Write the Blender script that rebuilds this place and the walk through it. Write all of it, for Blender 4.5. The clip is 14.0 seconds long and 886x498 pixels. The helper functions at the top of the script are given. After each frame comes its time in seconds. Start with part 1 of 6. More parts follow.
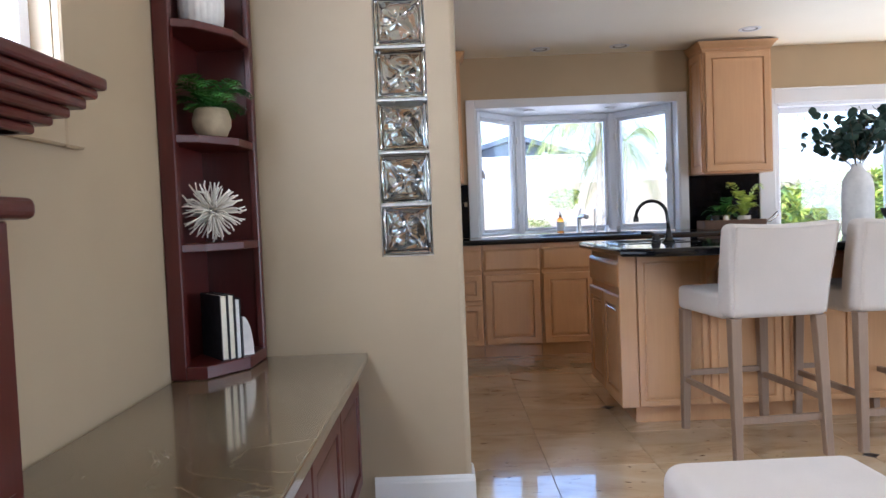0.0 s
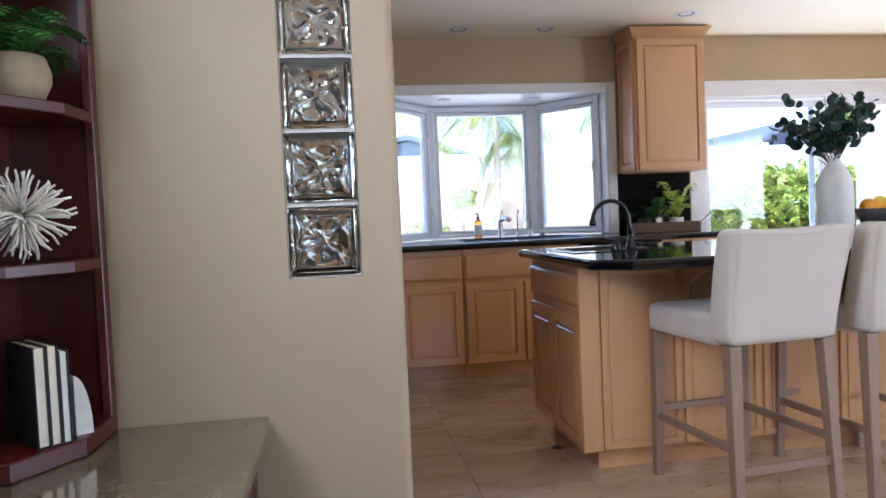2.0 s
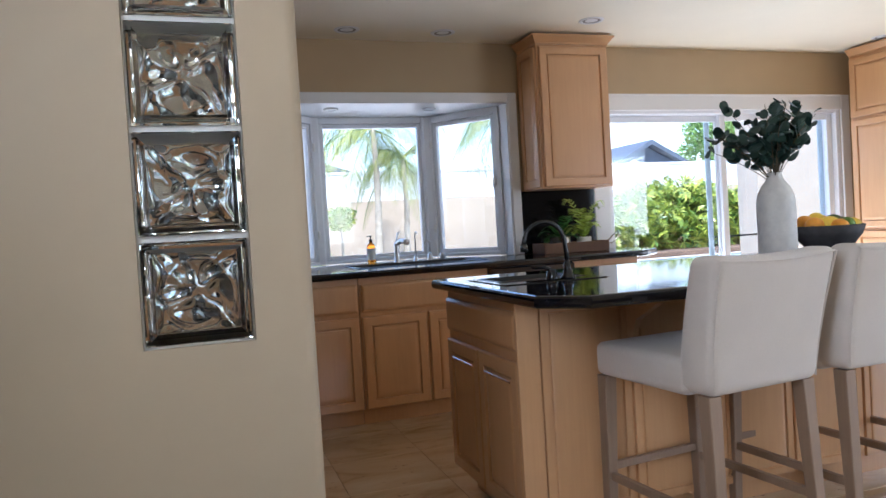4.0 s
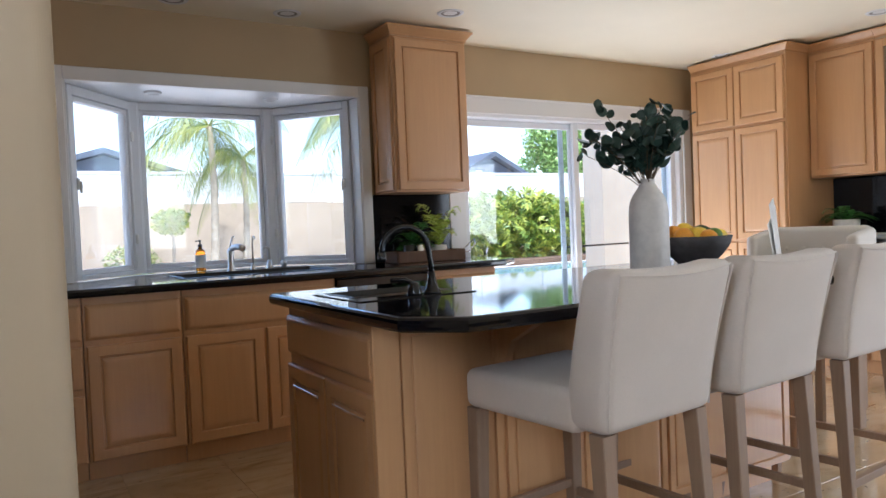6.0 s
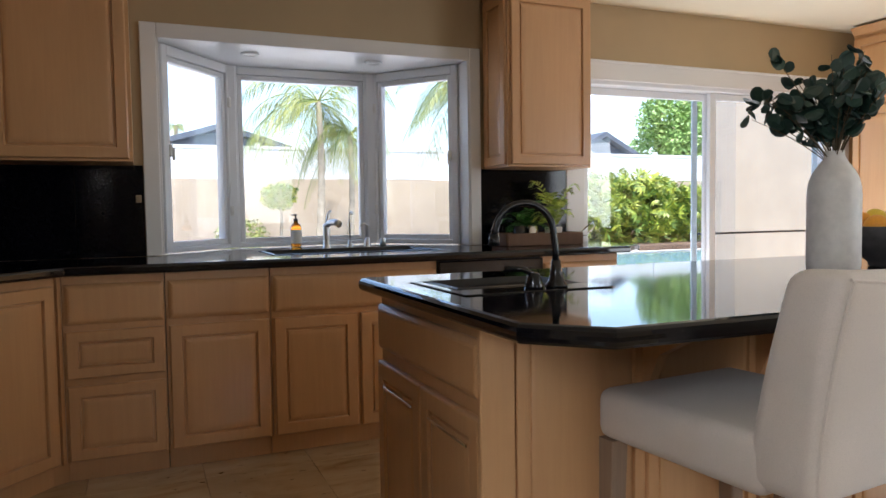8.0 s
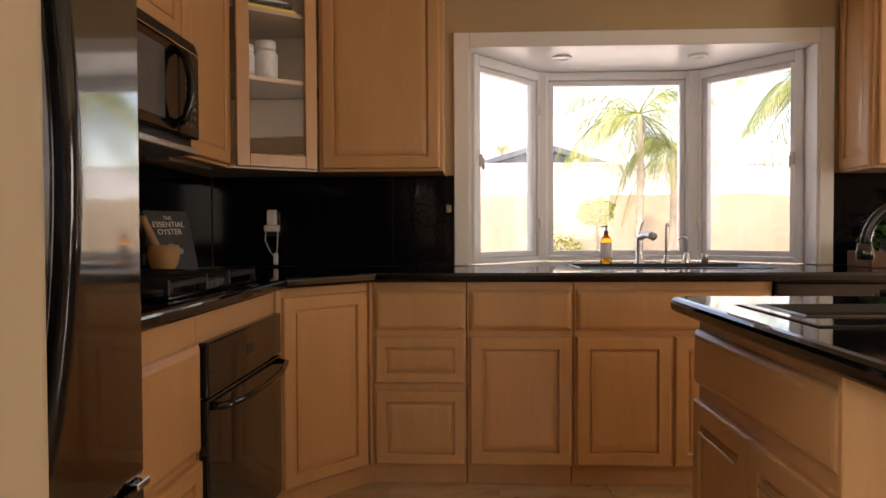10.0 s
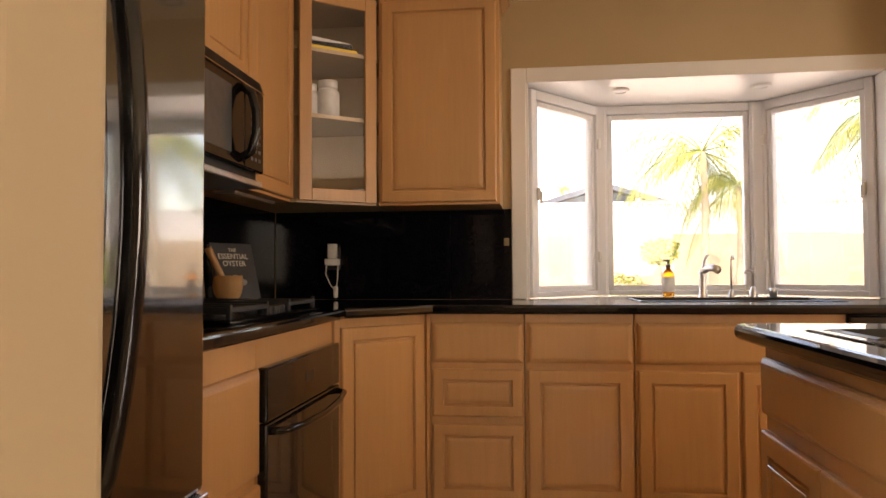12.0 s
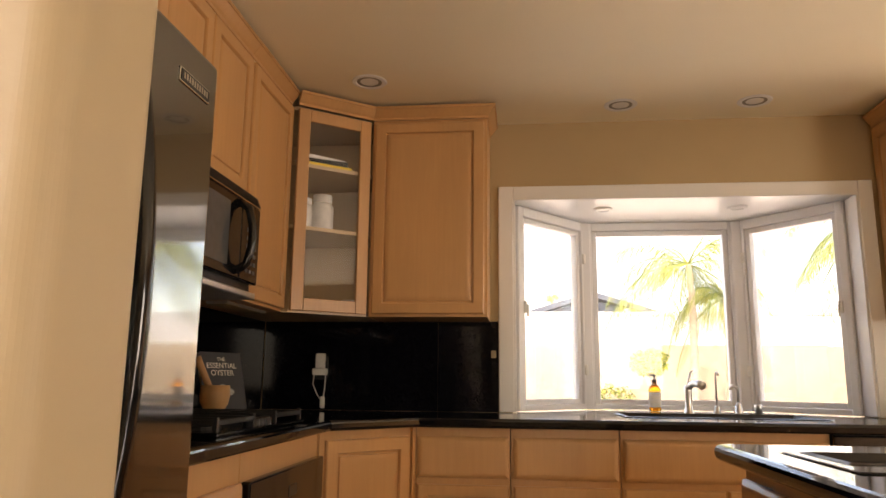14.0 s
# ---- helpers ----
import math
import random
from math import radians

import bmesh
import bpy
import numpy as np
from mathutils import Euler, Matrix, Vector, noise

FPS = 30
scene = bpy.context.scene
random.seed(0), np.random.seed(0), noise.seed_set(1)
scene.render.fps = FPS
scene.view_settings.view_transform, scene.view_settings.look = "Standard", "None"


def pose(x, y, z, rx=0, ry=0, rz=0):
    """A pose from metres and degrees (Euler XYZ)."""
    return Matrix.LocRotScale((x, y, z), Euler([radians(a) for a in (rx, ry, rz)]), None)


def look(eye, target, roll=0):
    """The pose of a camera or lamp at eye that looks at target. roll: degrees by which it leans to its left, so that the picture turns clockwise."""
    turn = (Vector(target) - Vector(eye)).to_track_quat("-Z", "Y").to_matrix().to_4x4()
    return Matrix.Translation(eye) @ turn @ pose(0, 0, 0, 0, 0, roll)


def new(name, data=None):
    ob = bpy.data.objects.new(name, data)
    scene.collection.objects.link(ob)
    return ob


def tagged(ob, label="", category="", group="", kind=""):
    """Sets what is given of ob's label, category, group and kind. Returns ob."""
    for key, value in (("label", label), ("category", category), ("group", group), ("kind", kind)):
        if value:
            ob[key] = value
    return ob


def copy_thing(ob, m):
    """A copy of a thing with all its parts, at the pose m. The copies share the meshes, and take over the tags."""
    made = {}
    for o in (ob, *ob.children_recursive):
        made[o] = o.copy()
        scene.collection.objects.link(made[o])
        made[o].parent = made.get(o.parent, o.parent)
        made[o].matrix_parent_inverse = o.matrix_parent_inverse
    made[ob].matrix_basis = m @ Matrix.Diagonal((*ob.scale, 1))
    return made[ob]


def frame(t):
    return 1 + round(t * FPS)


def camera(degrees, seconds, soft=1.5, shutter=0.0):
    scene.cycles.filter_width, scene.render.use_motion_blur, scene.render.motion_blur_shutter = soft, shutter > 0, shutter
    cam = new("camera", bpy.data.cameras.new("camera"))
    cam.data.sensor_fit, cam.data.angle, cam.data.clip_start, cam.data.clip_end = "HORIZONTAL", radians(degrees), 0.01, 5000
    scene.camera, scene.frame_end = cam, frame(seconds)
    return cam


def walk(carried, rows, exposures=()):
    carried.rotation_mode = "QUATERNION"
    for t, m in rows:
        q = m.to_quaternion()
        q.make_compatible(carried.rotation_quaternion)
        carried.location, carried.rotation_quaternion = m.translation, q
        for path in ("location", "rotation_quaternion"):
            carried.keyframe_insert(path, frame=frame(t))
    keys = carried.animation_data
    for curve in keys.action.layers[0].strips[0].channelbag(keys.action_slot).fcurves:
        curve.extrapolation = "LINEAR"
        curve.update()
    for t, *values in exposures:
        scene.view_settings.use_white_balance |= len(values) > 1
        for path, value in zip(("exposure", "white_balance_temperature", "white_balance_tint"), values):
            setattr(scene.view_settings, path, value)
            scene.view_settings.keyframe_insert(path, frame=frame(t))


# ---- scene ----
cam = camera(63.4, 14.0)
PATH = [
    (0, (0.944, 3.414, 1.086), (0.934, 5.412, 1.005), -2.3),
    (0.5, (0.885, 3.657, 1.1), (1.05, 5.649, 1.026), -2.9),
    (1, (0.867, 3.839, 1.102), (1.108, 5.823, 1.033), -3.1),
    (1.5, (0.866, 4.006, 1.109), (1.141, 5.985, 1.04), -2.9),
    (2, (0.823, 4.191, 1.103), (1.12, 6.167, 1.014), -2.5),
    (4.5, (0.807, 4.899, 1.146), (1.59, 6.739, 1.108), -3.3),
    (5, (0.862, 5.017, 1.127), (1.785, 6.791, 1.093), -2.7),
    (5.5, (0.92, 5.107, 1.129), (1.898, 6.851, 1.084), -2.3),
    (6, (0.952, 5.185, 1.135), (1.98, 6.899, 1.076), -2.4),
    (6.5, (0.981, 5.285, 1.147), (2.058, 6.969, 1.076), -2.6),
    (7, (1.025, 5.371, 1.129), (2.088, 7.063, 1.044), -2.1),
    (7.5, (1.078, 5.489, 1.142), (2.019, 7.252, 1.053), -1.4),
    (8, (1.133, 5.612, 1.123), (1.904, 7.454, 1.019), -0.8),
    (8.5, (1.176, 5.76, 1.115), (1.72, 7.682, 1.006), -0.4),
    (9, (1.229, 5.849, 1.116), (1.506, 7.827, 1.011), -0.3),
    (11.5, (1.242, 5.908, 1.036), (1.014, 7.895, 1.072), -0.1),
    (12, (1.249, 5.89, 1.046), (1.002, 7.873, 1.117), -0.3),
    (12.5, (1.25, 5.839, 1.054), (0.892, 7.788, 1.326), -1.2),
    (13, (1.254, 5.807, 1.053), (0.798, 7.715, 1.444), -1.1),
    (13.5, (1.275, 5.811, 1.052), (0.979, 7.773, 1.306), -0.9),
    (14, (1.266, 5.819, 1.068), (1.049, 7.773, 1.432), 0.6),
]
walk(cam, [(t, look(eye, target, roll)) for t, eye, target, roll in PATH],
     [(0, 2.3, 5300, 14), (2, 2.25, 5250, 15), (4.5, 1.82, 5450, 12), (5, 1.76, 6300, 13), (5.5, 1.75, 5600, 12), (6.5, 1.75, 5650, 12), (7.5, 1.75, 5800, 12), (8.2, 1.68, 6200, 13), (9, 1.74, 7000, 20), (11.5, 2.5, 9300, 25), (12.4, 2.45, 9300, 25), (13, 2.25, 9100, 25), (14, 2.5, 9100, 22)])

# ---- world, sun, exposure ----
world = bpy.data.worlds.new("world")
scene.world = world
world.use_nodes = True
wn = world.node_tree.nodes
sky = wn.new("ShaderNodeTexSky")
sky.sky_type, sky.sun_disc = "NISHITA", False
sky.sun_elevation, sky.sun_rotation = radians(65), radians(202)
world.node_tree.links.new(sky.outputs[0], wn["Background"].inputs[0])
wn["Background"].inputs[1].default_value = 0.15
sun = new("sun", bpy.data.lights.new("sun", "SUN"))
sun.data.energy, sun.data.angle, sun.data.color = 2.9, radians(0.6), (1.0, 0.95, 0.87)
sun.matrix_world = look((-2.1, -5.2, 12), (0, 0, 0))


def window_light(name, eye, target, w, h, watts, color=(0.95, 0.98, 1.0)):
    """An added area lamp in an opening, standing in for light from outside."""
    la = bpy.data.lights.new(name, "AREA")
    la.shape, la.size, la.size_y, la.energy, la.color = "RECTANGLE", w, h, watts, color
    ob = new(name, la)
    ob.matrix_world = look(eye, target)
    return ob


window_light("living_daylight", (3.1, 0.03, 1.5), (3.1, 6, 1.2), 1.7, 1.1, 6)
# Lamp in an assumed, unseen east opening, added to brighten the west fronts.
window_light("east_daylight", (6.72, 5.2, 1.1), (1, 5.9, 1.0), 1.7, 1.8, 18)
# Fill lamp added low in the sliding door, tilted up, for patio bounce.
window_light("patio_bounce_fill", (4.88, 9.53, 0.42), (4.7, 7.6, 1.75), 2.1, 0.62, 9.5, (1.0, 0.98, 0.95))
window_light("side_daylight", (-0.075, 4.75, 1.85), (2, 4.75, 1.2), 0.6, 0.8, 8)


# ---- materials ----
class Mat:
    """A node material with a few shorthand makers."""
    def __init__(self, name, rough=0.5, metal=0.0, coat=0.0):
        self.m = bpy.data.materials.new(name)
        self.m.use_nodes = True
        self.n, self.l = self.m.node_tree.nodes, self.m.node_tree.links
        self.b = self.n["Principled BSDF"]
        self.b.inputs["Roughness"].default_value = rough
        self.b.inputs["Metallic"].default_value = metal
        self.b.inputs["Coat Weight"].default_value = coat
        self.b.inputs["Coat Roughness"].default_value = 0.07

    def coords(self, scale=(1, 1, 1), local=True):
        tc, mp = self.n.new("ShaderNodeTexCoord"), self.n.new("ShaderNodeMapping")
        mp.inputs["Scale"].default_value = scale
        if local:
            oi, ad = self.n.new("ShaderNodeObjectInfo"), self.n.new("ShaderNodeVectorMath")
            sc = self.n.new("ShaderNodeVectorMath")
            sc.operation, ad.operation = "SCALE", "ADD"
            sc.inputs[0].default_value = (13, 7, 5)
            self.l.new(oi.outputs["Random"], sc.inputs["Scale"])
            self.l.new(tc.outputs["Object"], ad.inputs[0])
            self.l.new(sc.outputs[0], ad.inputs[1])
            self.l.new(ad.outputs[0], mp.inputs[0])
        else:
            tc2 = self.n.new("ShaderNodeNewGeometry")
            self.l.new(tc2.outputs["Position"], mp.inputs[0])
        return mp.outputs[0]

    def noise(self, vec, scale, detail=4, rough=0.55, dist=0.0):
        t = self.n.new("ShaderNodeTexNoise")
        t.inputs["Scale"].default_value, t.inputs["Detail"].default_value = scale, detail
        t.inputs["Roughness"].default_value, t.inputs["Distortion"].default_value = rough, dist
        self.l.new(vec, t.inputs["Vector"])
        return t.outputs[0]

    def ramp(self, fac, stops):
        r = self.n.new("ShaderNodeValToRGB")
        e = r.color_ramp.elements
        while len(e) < len(stops):
            e.new(0.5)
        for el, (p, c) in zip(e, stops):
            el.position, el.color = p, (*c, 1)
        self.l.new(fac, r.inputs[0])
        return r.outputs[0]

    def mix(self, a, b, fac, mode="MIX"):
        x = self.n.new("ShaderNodeMix")
        x.data_type, x.blend_type = "RGBA", mode
        for sock, v in ((x.inputs[6], a), (x.inputs[7], b), (x.inputs[0], fac)):
            if hasattr(v, "links"):
                self.l.new(v, sock)
            else:
                sock.default_value = v if not isinstance(v, tuple) else (*v, 1)
        return x.outputs[2]

    def bump(self, fac, strength=0.2, dist=0.002):
        b = self.n.new("ShaderNodeBump")
        b.inputs["Strength"].default_value, b.inputs["Distance"].default_value = strength, dist
        self.l.new(fac, b.inputs["Height"])
        self.l.new(b.outputs[0], self.b.inputs["Normal"])

    def col(self, c):
        if isinstance(c, tuple):
            self.b.inputs["Base Color"].default_value = (*c, 1)
        else:
            self.l.new(c, self.b.inputs["Base Color"])
        return self

    def roughness(self, fac, lo, hi):
        r = self.n.new("ShaderNodeMapRange")
        r.inputs[3].default_value, r.inputs[4].default_value = lo, hi
        self.l.new(fac, r.inputs[0])
        self.l.new(r.outputs[0], self.b.inputs["Roughness"])


def paint(name, c, rough=0.55, var=0.06, bump=0.12):
    k = Mat(name, rough)
    v = k.coords(local=False)
    big = k.noise(v, 1.3, 3)
    lo, hi = tuple(x * (1 - var) for x in c), tuple(min(1, x * (1 + var)) for x in c)
    k.col(k.ramp(big, [(0.3, lo), (0.7, hi)]))
    k.bump(k.noise(v, 220, 3), bump, 0.001)
    return k.m


def wood(name, dark, light, rough=0.35, grain=(30, 30, 1.6), coat=0.35, bump=0.06):
    k = Mat(name, rough, coat=coat)
    k.b.inputs["Coat Roughness"].default_value = 0.16
    v = k.coords(grain)
    v2 = k.coords((3, 3, 0.5))
    fine = k.noise(v, 2.2, 6, 0.65, 0.4)
    broad = k.noise(v2, 1.0, 3)
    c = k.ramp(fine, [(0.25, dark), (0.75, light)])
    k.col(k.mix(c, k.ramp(broad, [(0.3, tuple(x * 0.85 for x in light)), (0.7, tuple(min(1, x * 1.06) for x in light))]), 0.62))
    k.roughness(broad, rough - 0.06, rough + 0.1)
    k.bump(fine, bump, 0.001)
    return k.m


def plain(name, c, rough=0.4, metal=0.0, coat=0.0, var=0.08, scale=30):
    k = Mat(name, rough, metal, coat)
    f = k.noise(k.coords(), scale, 4)
    k.col(k.ramp(f, [(0.3, tuple(x * (1 - var) for x in c)), (0.7, tuple(min(1, x * (1 + var)) for x in c))]))
    k.roughness(f, max(0.02, rough * 0.8), min(1, rough * 1.25))
    return k.m


def granite(name, spec=0.5):
    k = Mat(name, 0.06, coat=0.0)
    k.b.inputs["Specular IOR Level"].default_value = spec
    v = k.coords(local=False)
    sp = k.noise(v, 160, 5, 0.7)
    k.col(k.ramp(sp, [(0.45, (0.003, 0.003, 0.005)), (0.62, (0.006, 0.0065, 0.009)), (0.76, (0.03, 0.033, 0.04))]))
    k.roughness(k.noise(v, 6, 3), 0.035, 0.075)
    return k.m


def travertine(name):
    k = Mat(name, 0.14, coat=1.0)
    k.b.inputs["Coat Roughness"].default_value = 0.025
    v = k.coords((1, 1, 1))
    oi = k.n.new("ShaderNodeObjectInfo")
    a = k.noise(k.coords((1.0, 2.6, 1)), 2.2, 6, 0.6, 0.8)
    c = k.ramp(a, [(0.28, (0.38, 0.25, 0.125)), (0.46, (0.58, 0.44, 0.265)), (0.72, (0.69, 0.56, 0.385))])
    c = k.mix(c, (0.45, 0.32, 0.18), k.ramp(oi.outputs["Random"], [(0, (0, 0, 0)), (1, (0.4, 0.4, 0.4))]))
    pit = k.noise(k.coords((1, 2.2, 1)), 19, 4, 0.6)
    pits = k.ramp(pit, [(0.665, (0, 0, 0)), (0.69, (1, 1, 1))])
    k.col(k.mix(c, (0.10, 0.065, 0.035), pits))
    k.roughness(k.noise(v, 5, 4), 0.08, 0.24)
    inv = k.n.new("ShaderNodeInvert")
    k.l.new(pits, inv.inputs[1])
    k.bump(inv.outputs[0], 0.35, 0.002)
    return k.m


def marble(name):
    k = Mat(name, 0.12, coat=0.6)
    v = k.coords(local=False)
    cloud = k.noise(v, 2.4, 5, 0.55, 1.2)
    vein = k.noise(v, 3.6, 4, 0.5, 2.0)
    c = k.ramp(cloud, [(0.3, (0.12, 0.088, 0.05)), (0.55, (0.16, 0.122, 0.073)), (0.75, (0.21, 0.165, 0.105))])
    k.col(k.mix(c, (0.42, 0.37, 0.28), k.ramp(vein, [(0.488, (0, 0, 0)), (0.5, (0.25, 0.25, 0.25)), (0.512, (0, 0, 0))])))
    k.roughness(cloud, 0.08, 0.2)
    return k.m


def fabric(name, c):
    k = Mat(name, 0.92)
    v = k.coords()
    k.b.inputs["Sheen Weight"].default_value = 0.25
    weave = k.noise(k.coords((1, 1, 1)), 420, 2, 0.7)
    broad = k.noise(v, 5, 4)
    k.col(k.mix(k.ramp(broad, [(0.3, tuple(x * 0.93 for x in c)), (0.7, c)]), tuple(x * 0.86 for x in c), k.ramp(weave, [(0.45, (0, 0, 0)), (0.65, (0.6, 0.6, 0.6))])))
    k.bump(weave, 0.35, 0.001)
    return k.m


def glass(name, rough=0.0, tint=(1, 1, 1), ior=1.45):
    k = Mat(name, rough)
    k.b.inputs["Transmission Weight"].default_value, k.b.inputs["IOR"].default_value = 1.0, ior
    k.col(tint)
    return k.m


def leaf(name, a, b, rough=0.45, single=False):
    k = Mat(name, rough)
    g = k.n.new("ShaderNodeObjectInfo" if single else "ShaderNodeNewGeometry")
    k.col(k.ramp(g.outputs["Random" if single else "Random Per Island"], [(0.0, a), (1.0, b)]))
    k.b.inputs["Subsurface Weight"].default_value = 0.0
    return k.m


BEIGE = paint("beige_wall_paint", (0.47, 0.35, 0.20))
CREAM = paint("cream_wall_paint", (0.40, 0.312, 0.202))
CEIL = paint("ceiling_paint", (0.88, 0.81, 0.64), 0.6, 0.03)
WHITE = paint("white_trim_paint", (0.80, 0.80, 0.80), 0.3, 0.02, 0.04)
VINYL = paint("white_window_vinyl", (0.82, 0.83, 0.85), 0.3, 0.02, 0.02)
MAPLE = wood("honey_maple", (0.52, 0.272, 0.115), (0.66, 0.378, 0.175), 0.34, coat=0.2)
MAPLE_IN = wood("maple_interior", (0.45, 0.30, 0.16), (0.56, 0.40, 0.24), 0.5)
CHERRY = wood("dark_cherry", (0.035, 0.004, 0.003), (0.085, 0.012, 0.009), 0.32, coat=0.08)
WEATHER = wood("weathered_oak", (0.19, 0.118, 0.074), (0.33, 0.222, 0.145), 0.6, (40, 40, 2), 0.0, 0.2)
WALNUT = wood("walnut", (0.07, 0.032, 0.015), (0.15, 0.075, 0.037), 0.6, coat=0.0)
OLIVE = wood("olive_wood", (0.33, 0.16, 0.06), (0.52, 0.3, 0.13), 0.4)
GRANITE = granite("black_granite")
TILEBLACK = granite("black_granite_tile", 0.22)
TRAV = travertine("travertine")
GROUT = plain("grout", (0.42, 0.33, 0.22), 0.8)
MARBLE = marble("brown_marble")
LINEN = fabric("white_linen", (0.66, 0.585, 0.515))
TUFT = fabric("oatmeal_linen", (0.66, 0.62, 0.56))
BLACKGLOSS = plain("black_enamel", (0.006, 0.006, 0.007), 0.10, 0, 0.05)
FAUCETBLACK = plain("black_faucet_finish", (0.006, 0.006, 0.007), 0.22)
FRIDGEBLACK = plain("glossy_black_appliance", (0.006, 0.006, 0.007), 0.12, 0, 1.0)
FRIDGEBLACK.node_tree.nodes["Principled BSDF"].inputs["Coat IOR"].default_value = 2.3
FRIDGEBLACK.node_tree.nodes["Principled BSDF"].inputs["Coat Roughness"].default_value = 0.05
FRIDGEBLACK.node_tree.nodes["Principled BSDF"].inputs["IOR"].default_value = 1.6
BLACKSAT = plain("black_satin", (0.012, 0.012, 0.013), 0.35)
IRON = plain("cast_iron", (0.015, 0.015, 0.016), 0.55)
DARKGLASS = plain("dark_glass", (0.012, 0.013, 0.015), 0.05, 0, 0.1)
CHROME = plain("brushed_nickel", (0.66, 0.65, 0.64), 0.34, 1.0)
SILVER = plain("silver_metal", (0.75, 0.75, 0.76), 0.12, 1.0)
CERAMIC = plain("white_ceramic", (0.74, 0.71, 0.67), 0.6)
CREAMPOT = plain("cream_stone_pot", (0.38, 0.30, 0.19), 0.75, var=0.15)
GREYBOWL = plain("charcoal_bowl", (0.055, 0.05, 0.05), 0.7, var=0.3)
PAPER = plain("paper", (0.80, 0.74, 0.60), 0.8)
WHITEPLASTIC = plain("white_plastic", (0.78, 0.77, 0.74), 0.35)
BLACKBOOK = plain("black_cloth", (0.012, 0.012, 0.014), 0.6)
CORAL = plain("white_coral", (0.78, 0.74, 0.66), 0.7)
ORANGE = plain("orange_peel", (0.85, 0.36, 0.03), 0.45, scale=120)
LEMON = plain("lemon_peel", (0.85, 0.58, 0.05), 0.45, scale=120)
AVOCADO = plain("avocado_skin", (0.03, 0.055, 0.012), 0.5, var=0.4, scale=60)
LIME = plain("lime_peel", (0.13, 0.24, 0.03), 0.45)
EUCA = leaf("eucalyptus_leaf", (0.012, 0.035, 0.026), (0.035, 0.075, 0.055), 0.45, True)
FERN = leaf("fern_leaf", (0.02, 0.10, 0.015), (0.06, 0.20, 0.03))
LIMEFERN = leaf("lime_fern_leaf", (0.28, 0.42, 0.04), (0.48, 0.58, 0.09))
STEM = plain("stem", (0.10, 0.07, 0.035), 0.7)
GLASS = glass("window_glass")
GLASSBLOCK = glass("block_glass", 0.0, (0.97, 1.0, 0.985), 1.5)
AMBER = glass("amber_glass", 0.03, (0.85, 0.27, 0.02))
MORTAR = plain("white_mortar", (0.62, 0.60, 0.55), 0.7)


# ---- builders ----
def thing(name, label, category, at=(0, 0, 0), rz=0, group="", kind=""):
    ob = new(name)
    ob.empty_display_size = 0.05
    ob.matrix_basis = pose(*at, 0, 0, rz)
    return tagged(ob, label, category, group, kind)


def finish(me, material, smooth=False):
    me.materials.append(material)
    if smooth:
        me.polygons.foreach_set("use_smooth", [True] * len(me.polygons))
    return me


def part(name, bm, material, parent=None, label="", at=None, smooth=False):
    me = bpy.data.meshes.new(name)
    bm.normal_update()
    bm.to_mesh(me)
    bm.free()
    ob = new(name, finish(me, material, smooth))
    if parent is not None:
        ob.parent = parent
    if at is not None:
        ob.matrix_basis = at if isinstance(at, Matrix) else pose(*at)
    return tagged(ob, label)


def structure(name, bm, material, label, category, smooth=False):
    return tagged(part(name, bm, material, None, "", None, smooth), label, category, "", "structure")


def shared(name, me, parent, at, label=""):
    ob = new(name, me)
    ob.parent = parent
    ob.matrix_basis = at if isinstance(at, Matrix) else pose(*at)
    return tagged(ob, label)


def box(x0, y0, z0, x1, y1, z1, bevel=0.0, seg=1, bm=None):
    own = bmesh.new()
    bmesh.ops.create_cube(own, size=1.0)
    for v in own.verts:
        v.co = Vector((x0 + (v.co.x + 0.5) * (x1 - x0), y0 + (v.co.y + 0.5) * (y1 - y0), z0 + (v.co.z + 0.5) * (z1 - z0)))
    if bevel:
        bmesh.ops.bevel(own, geom=own.edges[:], offset=bevel, segments=seg, profile=0.5, affect="EDGES")
    return merge(bm, own)


def merge(bm, own):
    if bm is None:
        return own
    me = bpy.data.meshes.new("tmp")
    own.to_mesh(me)
    own.free()
    bm.from_mesh(me)
    bpy.data.meshes.remove(me)
    return bm


def prism(points, z0, z1, bevel=0.0, seg=2, bm=None):
    """An upright slab on a polygon given counter-clockwise."""
    own = bmesh.new()
    lo = [own.verts.new((x, y, z0)) for x, y in points]
    hi = [own.verts.new((x, y, z1)) for x, y in points]
    n = len(points)
    own.faces.new(lo[::-1])
    own.faces.new(hi)
    for i in range(n):
        own.faces.new((lo[i], lo[(i + 1) % n], hi[(i + 1) % n], hi[i]))
    if bevel:
        es = [e for e in own.edges if abs(e.verts[0].co.z - e.verts[1].co.z) < 1e-6]
        bmesh.ops.bevel(own, geom=es, offset=bevel, segments=seg, profile=0.5, affect="EDGES")
    return merge(bm, own)


def lathe(profile, n=24, bm=None, at=(0, 0, 0), closed=False):
    """A turned body from (radius, height) pairs."""
    own = bmesh.new()
    rings = []
    for r, z in profile:
        rings.append([own.verts.new((at[0] + r * math.cos(2 * math.pi * i / n), at[1] + r * math.sin(2 * math.pi * i / n), at[2] + z)) for i in range(n)])
    for a, b in zip(rings, rings[1:]):
        for i in range(n):
            own.faces.new((a[i], a[(i + 1) % n], b[(i + 1) % n], b[i]))
    own.faces.new(rings[0][::-1])
    own.faces.new(rings[-1])
    return merge(bm, own)


